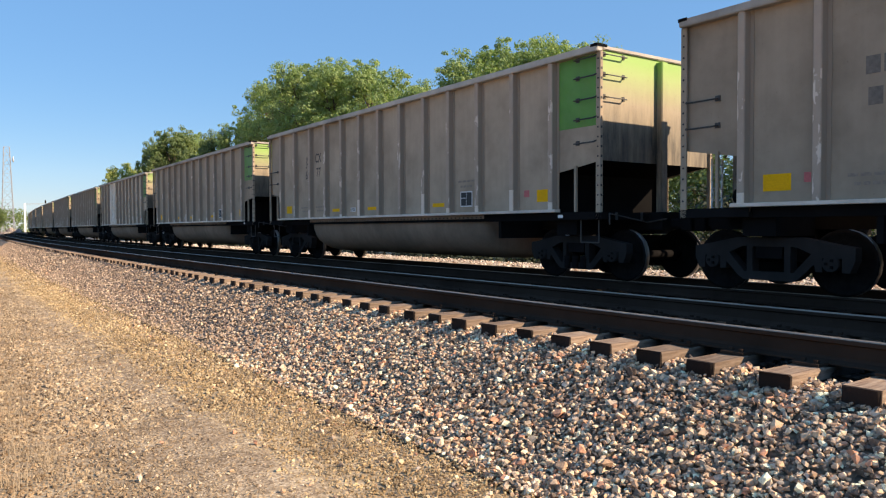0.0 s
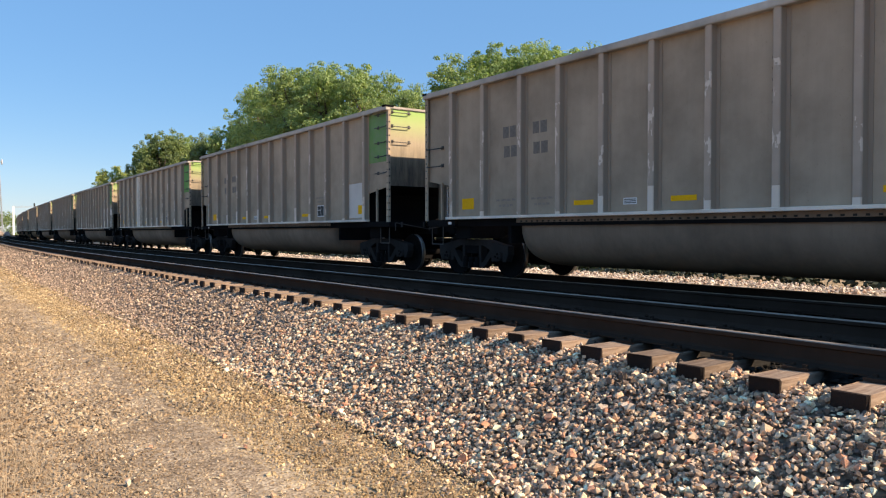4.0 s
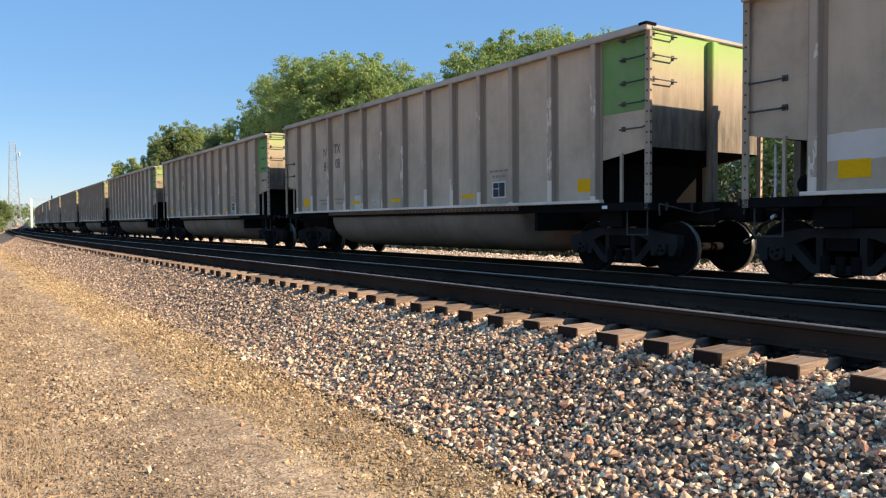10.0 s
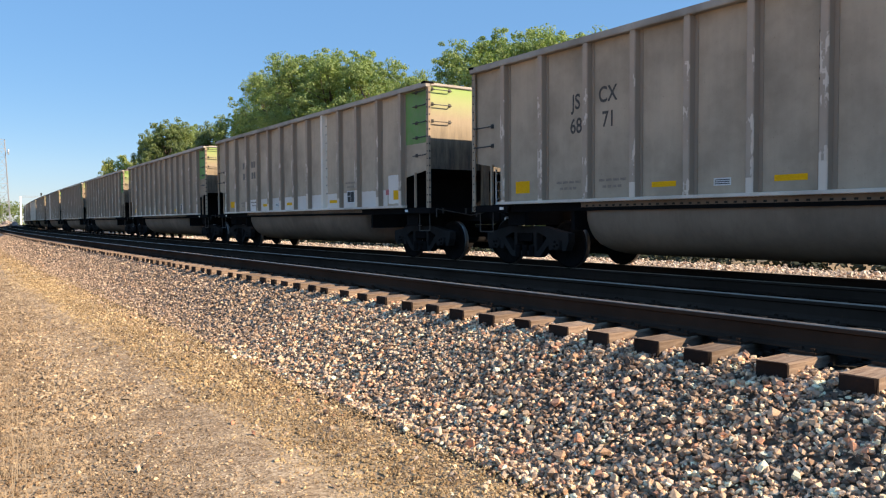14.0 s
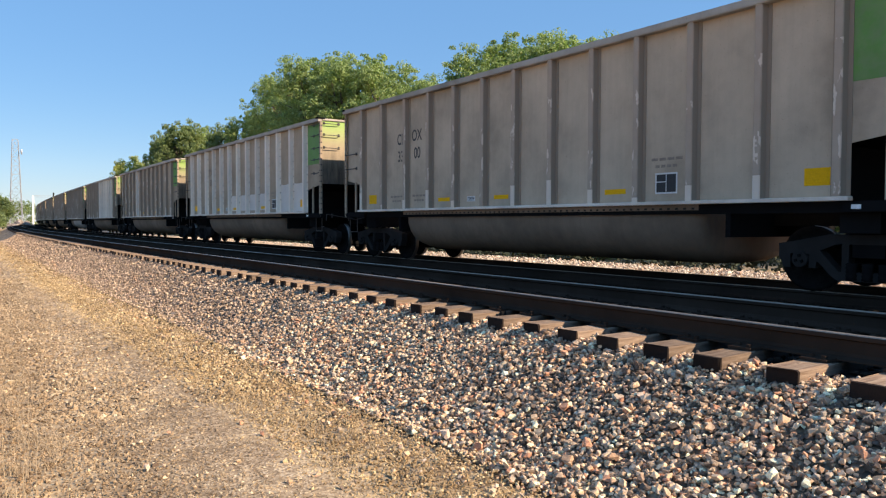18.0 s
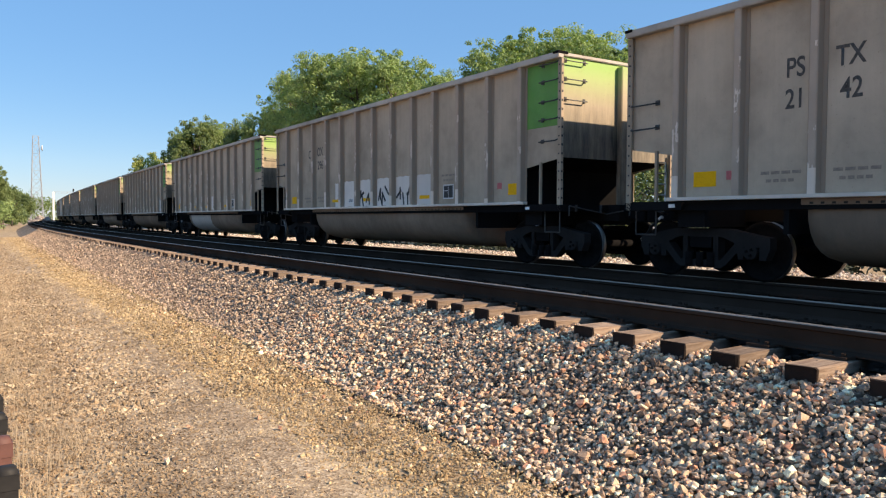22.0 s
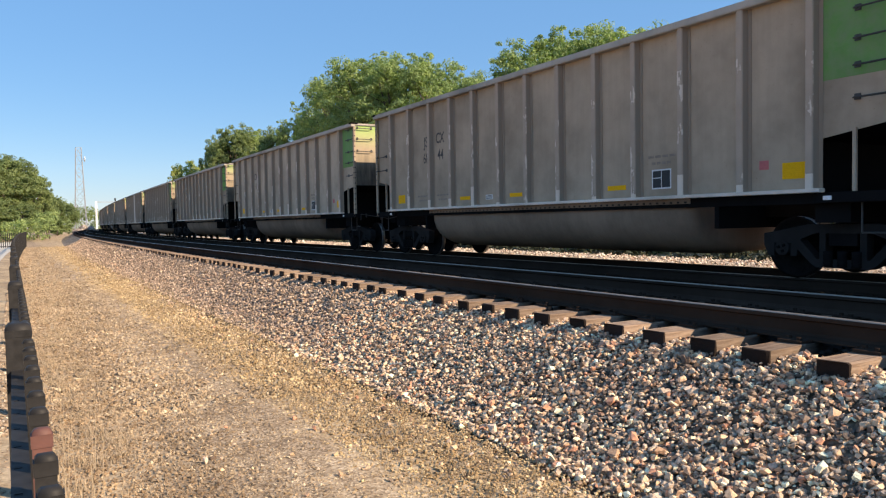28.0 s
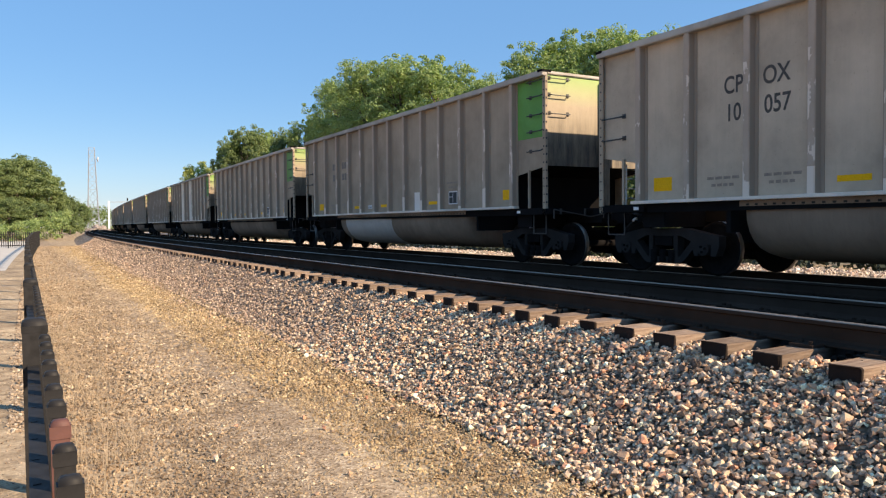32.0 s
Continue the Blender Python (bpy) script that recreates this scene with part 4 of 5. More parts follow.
    rod(bm, pts[-1], pts[-1] - Vector((0, 0.06, -0.03)), 0.034, 8, mi=1)
    g["hose"] = mesh_of("air_hose", bm, M["hose"], M["dish"])
    # small white plate added to stand for glints near the couplers
    bm = bmesh.new()
    box(bm, -1.566, -1.561, HALF - 0.98, HALF - 0.86, SILL - 0.115, SILL - 0.06)
    g["tag"] = mesh_of("white_tag", bm, M["dish"])
    bm = bmesh.new()
    rod(bm, (-1.38, HALF + 0.075, SILL - 0.05), (-0.42, HALF + 0.10, SILL - 0.20), 0.014, 6)
    rod(bm, (-0.42, HALF + 0.10, SILL - 0.20), (-0.30, HALF + 0.42, SILL - 0.14), 0.014, 6)
    rod(bm, (-1.38, HALF + 0.075, SILL - 0.05), (-1.40, HALF + 0.10, SILL - 0.24), 0.014, 6)
    for xx in (-1.2, -0.55):
        box(bm, xx - 0.02, xx + 0.02, HALF + 0.06, HALF + 0.09, SILL - 0.16, SILL - 0.03)
    g["cut_lever"] = mesh_of("uncoupling_lever", bm, M["iron"])
    bm = bmesh.new()
    rod(bm, (-1.45, HALF - 0.10, SILL - 0.14), (-1.45, HALF - 0.10, SILL - 0.55), 0.013, 6)
    rod(bm, (-1.45, HALF - 0.52, SILL - 0.14), (-1.45, HALF - 0.52, SILL - 0.55), 0.013, 6)
    rod(bm, (-1.45, HALF - 0.10, SILL - 0.55), (-1.45, HALF - 0.52, SILL - 0.55), 0.013, 6)
    g["step"] = mesh_of("sill_step", bm, M["iron"])
    # brake gear on the trailing platform
    bm = bmesh.new()
    rod(bm, (-0.75, HALF - 0.45, SILL + 0.18), (-0.15, HALF - 0.45, SILL + 0.18), 0.14, 12)
    g["brake"] = mesh_of("air_reservoir", bm, M["black"])
    bm = bmesh.new()
    rod(bm, (-1.1, HALF - 0.2, SILL - 0.02), (-1.1, HALF - 0.2, SILL + 0.75), 0.02, 6)
    rod(bm, (-0.85, HALF - 0.2, SILL - 0.02), (-0.85, HALF - 0.2, SILL + 0.75), 0.02, 6)
    for i in range(4):
        rod(bm, (-1.1, HALF - 0.2, SILL + 0.12 + i * 0.18), (-0.85, HALF - 0.2, SILL + 0.12 + i * 0.18), 0.012, 6)
    g["ladder"] = mesh_of("end_ladder", bm, M["dish"])
    bm = bmesh.new()
    box(bm, 0.3, 0.75, HALF - 0.55, HALF - 0.3, SILL - 0.03, SILL + 0.34)
    bevel(bm, 0.03, 2)
    g["valve"] = mesh_of("brake_valve", bm, M["black"])

    # flat markings, standing a few millimetres off the sheet; origin at their middle
    def sheet(name, w, h, mm, x=-SIDE_X - 0.004):
        bm2 = bmesh.new()
        box(bm2, x, x + 0.003, -w / 2, w / 2, -h / 2, h / 2)
        return mesh_of(name, bm2, mm)
    g["yellow_long"] = sheet("yellow_mark", 0.46, 0.085, M["yellow"])
    g["yellow_big"] = sheet("yellow_mark", 0.40, 0.23, M["yellow"])
    g["red_mark"] = sheet("red_mark", 0.15, 0.13, M["red"])
    g["green_panel"] = sheet("green_panel", 0.98, 1.22, M["green"], -SIDE_X - 0.003)
    bm = bmesh.new()
    box(bm, -SIDE_X - 0.004, -SIDE_X - 0.001, -0.14, 0.14, -0.055, 0.055, 0)
    for i in range(3):
        box(bm, -SIDE_X - 0.006, -SIDE_X - 0.004, -0.12, 0.12, -0.035 + i * 0.028, -0.022 + i * 0.028, 1)
    g["label_plate"] = mesh_of("label_plate", bm, M["white"], M["ink"])
    bm = bmesh.new()
    box(bm, -SIDE_X - 0.004, -SIDE_X - 0.001, -0.21, 0.21, -0.165, 0.165, 0)
    for y0_, y1_, z0_, z1_ in ((-0.185, -0.008, -0.14, 0.14), (0.008, 0.185, 0.03, 0.14), (0.008, 0.185, -0.14, 0.015)):
        box(bm, -SIDE_X - 0.006, -SIDE_X - 0.004, y0_, y1_, z0_, z1_, 1)
    g["stencil_box"] = mesh_of("stencil_box", bm, M["white"], M["ink"])
    bm = bmesh.new()
    for z_, a_, b_ in ((0.05, -0.3, 0.32), (-0.06, -0.2, 0.24)):
        for i in range(4):
            yy = a_ + (b_ - a_) * i / 4
            box(bm, -SIDE_X - 0.004, -SIDE_X - 0.001, yy, yy + (b_ - a_) / 4 - 0.03, z_ - 0.022, z_ + 0.022)
    g["small_bars"] = mesh_of("stencil_text", bm, plain("faded_stencil", (0.27, 0.21, 0.165), 0.7))
    return g


M["faded"] = plain("faded_black_stencil", (0.075, 0.065, 0.058), 0.8, 0, 26, 0.55)
G = car_meshes()
LETTERS = {}


def letters(text):
    """Stencilled characters as a mesh; cap height 0.25 m, reading towards the leading end."""
    if text not in LETTERS:
        cu = bpy.data.curves.new("lettering", "FONT")
        cu.body, cu.size, cu.offset, cu.align_x = text, 0.37, 0.006, "CENTER"
        tmp = bpy.data.objects.new("lettering", cu)
        me = bpy.data.meshes.new_from_object(tmp)
        me.transform(Matrix(((0, 0, 0, -SIDE_X - 0.004), (-0.78, 0, 0, 0), (0, 1, 0, -0.125), (0, 0, 0, 1))))
        me.materials.clear()
        me.materials.append(M["faded"])
        LETTERS[text] = me
        bpy.data.objects.remove(tmp)
    return LETTERS[text]


def patch_mesh(k0, k1, z0, z1, material, seed, x=-SIDE_X - 0.0025):
    """A rolled-on paint patch between two posts (k may be a fraction) with uneven edges."""
    rng = random.Random(seed)
    ya, yb = post_y(k0), post_y(k1)
    n = 8
    top = [(ya + (yb - ya) * i / n, z1 + rng.uniform(-0.012, 0.012)) for i in range(n + 1)]
    bot = [(ya + (yb - ya) * i / n, z0 + rng.uniform(-0.012, 0.012)) for i in range(n + 1)]
    bm = bmesh.new()
    prism(bm, top + bot[::-1], "x", x, x + 0.002)
    return mesh_of("paint_patch", bm, material)


# reporting marks that can be read, by place in the train
MARKS = {0: "JS CX 68 77", 1: "JS CX 68 50", 2: "JS CX 65 75", 3: "JS CX 68 41", 4: "JS CX 65 38", 7: "JS CX 67 01", 8: "JS CX 67 91",
         9: "PS TX 21 75", 10: "PS TX 21 32", 11: "PS TX 21 43", 12: "JS CX 66 74", 13: "WS CX 87 83", 14: "NS TX 84 08", 15: "NS TX 84 90",
         16: "JS CX 68 36", 17: "WS CX 87 04", 18: "JS CX 66 95", 19: "JS CX 68 71", 23: "WS CX 87 99", 26: "PS TX 21 33",
         24: "CP OX 10 381", 25: "CP OX 33 00", 27: "PS TX 21 22", 28: "CP OX 10 548", 29: "PS TX 20 23", 30: "PS TX 21 42", 31: "CP OX 10 296", 32: "JS CX 68 76", 33: "CP OX 10 591", 34: "CP OX 10 106", 35: "JS CX 68 20",
         38: "JS CX 67 17", 39: "JS CX 68 44", 40: "JS CX 67 61", 41: "JS CX 65 30", 42: "JS CX 68 46", 43: "CP OX 10 347", 44: "CP OX 10 057"}
ALL = tuple(range(13))
SILVER = {2: (3, 4), 7: (4,), 20: (8,), 24: (4,), 26: ALL, 27: (4,), 28: (6, 7, 8, 9, 10, 11), 38: ALL[:9], 43: (7,), 47: (4, 7)}
PATCH = {2: ((3.12, 3.92, 0.45, 0.85),), 4: ((5.1, 5.95, 0.08, 0.62), (6.1, 6.95, 0.05, 0.77)), 8: ((10.1, 12.9, 0.05, 1.25),), 3: ((11.2, 11.9, 0.1, 0.7),), 6: ((11.1, 12.0, 0.1, 1.0),),
         9: ((0.27, 0.64, 0.49, 0.98),), 11: ((10.1, 10.95, 0.03, 0.87),), 13: ((0.12, 0.95, 0.42, 0.77),), 14: ((3.4, 3.95, 0.05, 0.42),),
         20: ((2.1, 11.3, 0.03, 0.45), (11.35, 11.95, 0.1, 0.8)), 26: ((5.1, 9.0, 0.15, 0.72), (10.1, 12.0, 0.05, 0.95)),
         29: ((3.2, 3.93, 0.08, 0.65), (7.1, 9.0, 0.05, 0.9)), 31: ((3.5, 3.8, 0.05, 0.75), (4.05, 8.9, 0.05, 0.78)),
         32: ((6.3, 6.95, 0.1, 0.7),), 33: ((11.1, 12.0, 0.12, 0.75),), 36: ((9.2, 9.8, 0.1, 0.4),), 45: ((7.45, 7.98, 0.05, 0.55),)}       # posts, heights over the sill
PALE_CARS = (2, 7, 8, 9, 10, 12, 13, 14, 15, 16, 19, 20, 24, 25, 28, 30, 31, 32, 33, 34, 36, 40, 43, 44, 47)
TUB_SILVER = {29: "tub_fore", 32: "tub_aft", 45: "tub_aft"}
FIRST, LAST = -2, 57
cars = {}
wheelsets = {}


def coal_car(n):
    rng = random.Random(900 + n)
    car = new("coal_gondola")
    near = 0 <= n <= 46
    silver = SILVER.get(n, ())
    words = "weathered taupe steel coal gondola on the far track, green sprayed end"
    if len(silver) > 4:
        words = "weathered taupe coal gondola with bright silver side posts, green end"
    elif n == 31:
        words = "weathered taupe coal gondola with white patches and black graffiti strokes"
    elif silver:
        words = "weathered taupe coal gondola with one or two bright silver posts"
    elif PATCH.get(n):
        words = "weathered taupe coal gondola with pale rolled-on paint patches, green end"
    tagged(car, words, "coal wagon", "cars of the coal train")
    flip = Matrix.Rotation(math.pi, 4, "Z")          # the far side and the leading end repeat the near and trailing ones
    mirror_y = Matrix.Diagonal((1, -1, 1, 1))
    tone = "side_pale" if n in PALE_CARS else "side"
    place("side_wall", G[tone], car)
    place("side_wall", G[tone], car, flip)
    notched = rng.sample(range(2, 12), 3)
    for k in ALL:
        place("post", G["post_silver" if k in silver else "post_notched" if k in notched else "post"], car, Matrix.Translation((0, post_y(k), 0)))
        if 0 <= n <= 44:
            place("post", G["post"], car, Matrix.Translation((0, post_y(k), 0)) @ flip)
    for m in (Matrix(), flip):
        place("top_chord", G["chord"], car, m)
        place("end_chord", G["end_chord"], car, m)
        place("corner_gusset", G["cap"], car, m, "black corner gusset")
        place("corner_gusset", G["cap"], car, mirror_y @ m, "black corner gusset")
        place("side_sill", G["sill"], car, m @ (Matrix() if m == Matrix() else Matrix.Translation((0, -0.2, 0))))
        place("end_wall", G["rear" if m == Matrix() else "end"], car, m, "dark trailing end sheet" if m == Matrix() else "")
        place("slope_sheet", G["slope" if m == Matrix() else "slope_front"], car, m, "coal-black slope sheet")
        place("end_platform", G["platform"], car, m)
        place("coupler", G["coupler"], car, m)
        if near:
            place("air_hose", G["hose"], car, m)
            place("uncoupling_lever", G["cut_lever"], car, mirror_y if m != Matrix() else m, "dark steel rod")
            if rng.random() < 0.7:
                place("white_tag", G["tag"], car, mirror_y if m != Matrix() else m, "small white glint mark")
        place("end_post", G["end_post"], car, m @ Matrix.Translation((-0.05, 0, 0)))
        place("corner_post", G["corner"], car, m)
        place("corner_post", G["corner"], car, mirror_y @ m)
        place("end_strut", G["strut"], car, mirror_y if m != Matrix() else m)
        if near:
            place("sill_step", G["step"], car, mirror_y if m != Matrix() else m)
    place("underframe", G["frame"], car)
    place("tub", G[TUB_SILVER.get(n, "tub")], car)
    place("tub_rim", G["tub_rim"], car)
    place("air_reservoir", G["brake"], car)
    place("end_ladder", G["ladder"], car)
    place("brake_valve", G["valve"], car)
    # grab irons: five by the leading end, two by the trailing one, three on the leading end sheet
    for z in (3.70, 3.38, 3.0, 2.66, 2.25):
        place("grab_iron", G["grab"], car, mirror_y @ Matrix.Translation((0, 0, z)))
    for z in (2.63, 2.24):
        place("grab_iron", G["grab"], car, Matrix.Translation((0, 0, z)))
    for z in (3.72, 3.38, 3.0):
        place("end_grab_iron", G["end_grab"], car, mirror_y @ Matrix.Translation((0, 0, z)))
    place("green_panel", G["green_panel"], car, Matrix.Translation((0, -HALF + 0.62 , TOP - 0.12 - 0.61)), "green sprayed panel")
    # markings
    def mark(key, k, z, label=""):
        ob = place(G[key].name.split(".")[0], G[key], car, Matrix.Translation((0, post_y(k), z)), label)
        if key == "small_bars":
            tagged(ob, kind="stuff")
    mark("yellow_big", 0.44, SILL + 0.31, "yellow reflective square")
    for k in (3.52, 5.52, 8.48):
        mark("yellow_long", k, SILL + 0.23, "yellow reflective strip")
    mark("yellow_big", 11.75, SILL + 0.31, "yellow reflective square")
    mark("label_plate", 4.52, SILL + 0.22, "white label plate")
    mark("stencil_box", 9.52, SILL + 0.33, "white-framed black data box")
    if rng.random() < 0.75:
        mark("red_mark", rng.choice((0.86, 0.86, 11.3)), SILL + rng.uniform(0.32, 0.45), "faded red mark")
    mark("small_bars", 1.55, SILL + 0.3)
    mark("small_bars", 2.5, SILL + 0.3)
    mark("small_bars", 9.52, SILL + 0.66)
    if n in MARKS:
        a, b, c, d = MARKS[n].split()
        for txt, k, z in ((a, 1.72, 2.83), (b, 2.40, 2.87), (c, 1.72, 2.41), (d, 2.42, 2.45)):
            place("lettering", letters(txt), car, Matrix.Translation((0, post_y(k), z)), "black stencilled characters")
    else:
        for k, z in ((1.63, 2.75), (2.43, 2.75), (1.66, 2.37), (2.45, 2.37)):
            place("lettering_bar", LETTER_BAR, car, Matrix.Translation((0, post_y(k), z)), "worn black stencil")
    for i, (k0, k1, z0, z1) in enumerate(PATCH.get(n, ())):
        kk = k0
        while kk < k1 - 0.05:                       # one patch a panel
            ke = min(k1, math.floor(kk + 0.2) + 0.93)
            place("paint_patch", patch_mesh(kk, ke, SILL + z0, SILL + z1, M["patch"], n * 7 + i), car, None, "white paint patch")
            kk = math.floor(ke) + 1.08
    if n == 31:
        for j, kc in enumerate((5.4, 6.5, 7.5)):
            bm = bmesh.new()
            for q in range(6):
                y_, z_ = post_y(kc) + rng.uniform(-0.3, 0.3), SILL + 0.32 + rng.uniform(-0.15, 0.15)
                t = rng.uniform(0, 3.1)
                dy, dz = 0.16 * math.cos(t), 0.16 * math.sin(t)
                nrm = Vector((0, -dz, dy)).normalized() * 0.035
                vs = [bm.verts.new((-SIDE_X - 0.005, y_ + sy * dy + sn * nrm.y, z_ + sy * dz + sn * nrm.z)) for sy, sn in ((-1, -1), (1, -1), (1, 1), (-1, 1))]
                bm.faces.new(vs)
            place("graffiti_stroke", mesh_of("graffiti_stroke", bm, M["ink"]), car, None, "black sprayed strokes")
    # trucks
    wheelsets[n] = []
    for yy in TRUCKS:
        truck = new("truck")
        truck.parent = car
        truck.matrix_basis = Matrix.Translation((0, yy, -SINK))
        place("sideframe", G["sideframe"], truck)
        place("sideframe", G["sideframe"], truck, flip)
        place("bolster", G["bolster"], truck)
        if near:
            place("brake_rigging", G["brake_beam"], truck)
        if near:
            for dy in (-0.2, 0.0, 0.2):
                place("spring", G["spring"], truck, Matrix.Translation((-1.125, dy, 0.0)))
        for wy in (-0.89, 0.89):
            wheelsets[n].append((place("wheelset", G["wheelset"], truck, Matrix.Translation((0, wy, 0.457))), yy + wy))
    cars[n] = car


bm_bar = bmesh.new()
for q in range(2):
    box(bm_bar, -SIDE_X - 0.004, -SIDE_X - 0.001, -0.2 + q * 0.21, -0.03 + q * 0.21, -0.11, 0.11)
LETTER_BAR = mesh_of("lettering_bar", bm_bar, plain("worn_stencil", (0.17, 0.14, 0.115), 0.7))
for n in range(FIRST, LAST + 1):
    coal_car(n)


# ---- fence ----
def fence():
    root = new("picket_fence")
    tagged(root, "low black steel fence with short domed pickets along its top rail", "fence")
    FX, H = 0.0, 1.40

    def cap_mesh(name, w, h, dome, thin=1.0, foot=0.0):
        bm = bmesh.new()
        box(bm, -w / 2, w / 2, -w / 2, w / 2, foot, h - dome)
        box(bm, -w / 2 - 0.002, w / 2 + 0.002, -w / 2 - 0.002, w / 2 + 0.002, h - dome - 0.02, h - dome + 0.004)
        ring0 = [(-1, -1), (0, -1), (1, -1), (1, 0), (1, 1), (0, 1), (-1, 1), (-1, 0)]
        prev = None
        for k, z in ((1.04, 0.004), (0.96, 0.55), (0.72, 0.88), (0.3, 1.0)):
            ring = [bm.verts.new((x * w / 2 * k, y * w / 2 * k, h - dome + dome * z)) for x, y in ring0]
            if prev:
                for i in range(8):
                    bm.faces.new((prev[i], prev[(i + 1) % 8], ring[(i + 1) % 8], ring[i])).smooth = True
            prev = ring
        bm.faces.new(prev)
        for v in bm.verts:
            v.co.y *= thin
        return mesh_of(name, bm, M["fence"])
    picket = cap_mesh("picket", 0.033, H - 0.03, 0.016, 0.8, 1.08)
    post = cap_mesh("fence_post", 0.082, H + 0.005, 0.03)
    red = picket.copy()
    red.materials.clear()
    red.materials.append(plain("rusty_red_coat", (0.12, 0.05, 0.04), 0.7))
    first, step = -1.85, 2.4
    bm_far = bmesh.new()
    for i in range(34):
        s0 = first + i * step
        place("fence_post", post, root, at_line(s0, FX))
        for z in (1.20,):
            x0, y0_, a = along(s0, FX)
            x1, y1_, _ = along(s0 + step, FX)
            bm = bmesh.new()
            box(bm, -0.026, 0.010, 0.041, step - 0.041, z, z + 0.036)
            if z > 1:
                for q in range(13):
                    yy = 0.175 * (q + 1) - 0.1
                    if yy < step - 0.08:
                        box(bm, -0.020, -0.006, yy, yy + 0.045, z + 0.0355, z + 0.0375)
            place("fence_rail", mesh_of("fence_rail", bm, M["fence"]), root, at_line(s0, FX))
        for q in range(12):
            sp = s0 + 0.181 + q * 0.181
            m = at_line(sp, FX + 0.028)
            if i < 20:
                place("picket", red if (i == 1 and q == 4) else picket, root, m)
            else:
                x, y, a = along(sp, FX + 0.028)
                box(bm_far, x - 0.019, x + 0.019, y - 0.019, y + 0.019, 1.08, H - 0.03)
    tagged(place("far_pickets", mesh_of("far_pickets", bm_far, M["fence"]), root), kind="stuff")


fence()


def cross_fence():
    root = new("panel_fence")
    tagged(root, "dark low fence crossing behind the road", "fence")
    for i in range(14):
        bm = bmesh.new()
        x0 = 0.6 - i * 1.9
        box(bm, x0 - 0.05, x0 + 0.05, 71.0, 71.1, 0, 1.45)
        place("fence_post", mesh_of("fence_post", bm, M["fence"]), root)
        bm = bmesh.new()
        for q in range(11):
            xx = x0 - 0.16 - q * 0.158
            box(bm, xx - 0.03, xx + 0.03, 71.03, 71.07, 0.1, 1.36)
        box(bm, x0 - 1.85, x0 - 0.05, 71.0, 71.03, 0.2, 0.26)
        box(bm, x0 - 1.85, x0 - 0.05, 71.0, 71.03, 1.15, 1.21)
        place("fence_panel", mesh_of("fence_panel", bm, M["fence"]), root)


cross_fence()


# ---- dry grass and weeds ----
def blades(name, count, s0, s1, o0, o1, h, w, material, seed, lean=0.25, weight=None, zf=None):
    rng = np.random.default_rng(seed)
    u = rng.random(count)
    S = s0 + (s1 - s0) * (u ** weight if weight else u)
    O = o0 + (o1 - o0) * rng.random(count)
    # gather into tufts
    nt = max(1, count // 22)
    ti = rng.integers(0, nt, count)
    S = S[ti % count] + rng.normal(0, 0.06, count)
    O = O[ti % count] + rng.normal(0, 0.05, count)
    X, Y = along_np(S, O)
    Zb = zf(O) if zf else O * 0
    H = h * np.exp(rng.normal(0, 0.35, count))
    a = rng.uniform(0, math.tau, count)
    lx, ly = np.cos(a) * H * lean * rng.random(count), np.sin(a) * H * lean * rng.random(count)
    b = rng.uniform(0, math.tau, count)
    wx, wy = np.cos(b) * w / 2, np.sin(b) * w / 2
    P = lambda f, k: np.stack([X + lx * f * f + wx * k, Y + ly * f * f + wy * k, Zb + H * f], 1)
    V = np.stack([P(0, -1), P(0, 1), P(0.55, 0.9), P(0.55, -0.9), P(1, 0.3), P(1, -0.3)], 1).reshape(-1, 3)
    q = np.arange(count)[:, None] * 6
    F = np.concatenate([q + np.array([0, 1, 2, 3]), q + np.array([3, 2, 4, 5])])
    ob = new(name, mesh_np(name, V, F, material))
    return ob


for spec in ((6000, 1.3, 14, 0.04, 0.75, 0.036, 0.004, "straw", 31, 2.2), (26, 2.4, 9, 0.1, 0.5, 0.26, 0.0035, "straw", 32, 0.35),
             (3500, 13, 45, 0.1, 1.3, 0.06, 0.006, "straw", 33, 1.4), (4500, 2.0, 18, 2.2, 3.25, 0.04, 0.004, "straw", 34, 1.5),
             (5000, 6, 28, 0.3, 3.1, 0.03, 0.006, "straw", 37, 2.0), (3500, 1.5, 14, 0.7, 2.3, 0.025, 0.0035, "straw", 36, 1.8), (4500, 4.0, 22, 0.08, 0.8, 0.06, 0.0035, "straw", 38, 1.2), (160, 2.8, 8, 0.12, 0.6, 0.2, 0.003, "straw", 39, 0.5), (260, 3.1, 3.5, 0.12, 0.26, 0.09, 0.005, "weed", 35, 0.7)):
    b_ = blades("dry_grass" if spec[7] == "straw" else "green_weed", *spec[:7], M[spec[7]], spec[8], spec[9])
    tagged(b_, "thin dry straw-coloured grass on gravel" if spec[7] == "straw" else "small tuft of yellow-green grass by the fence", "grass", kind="stuff")


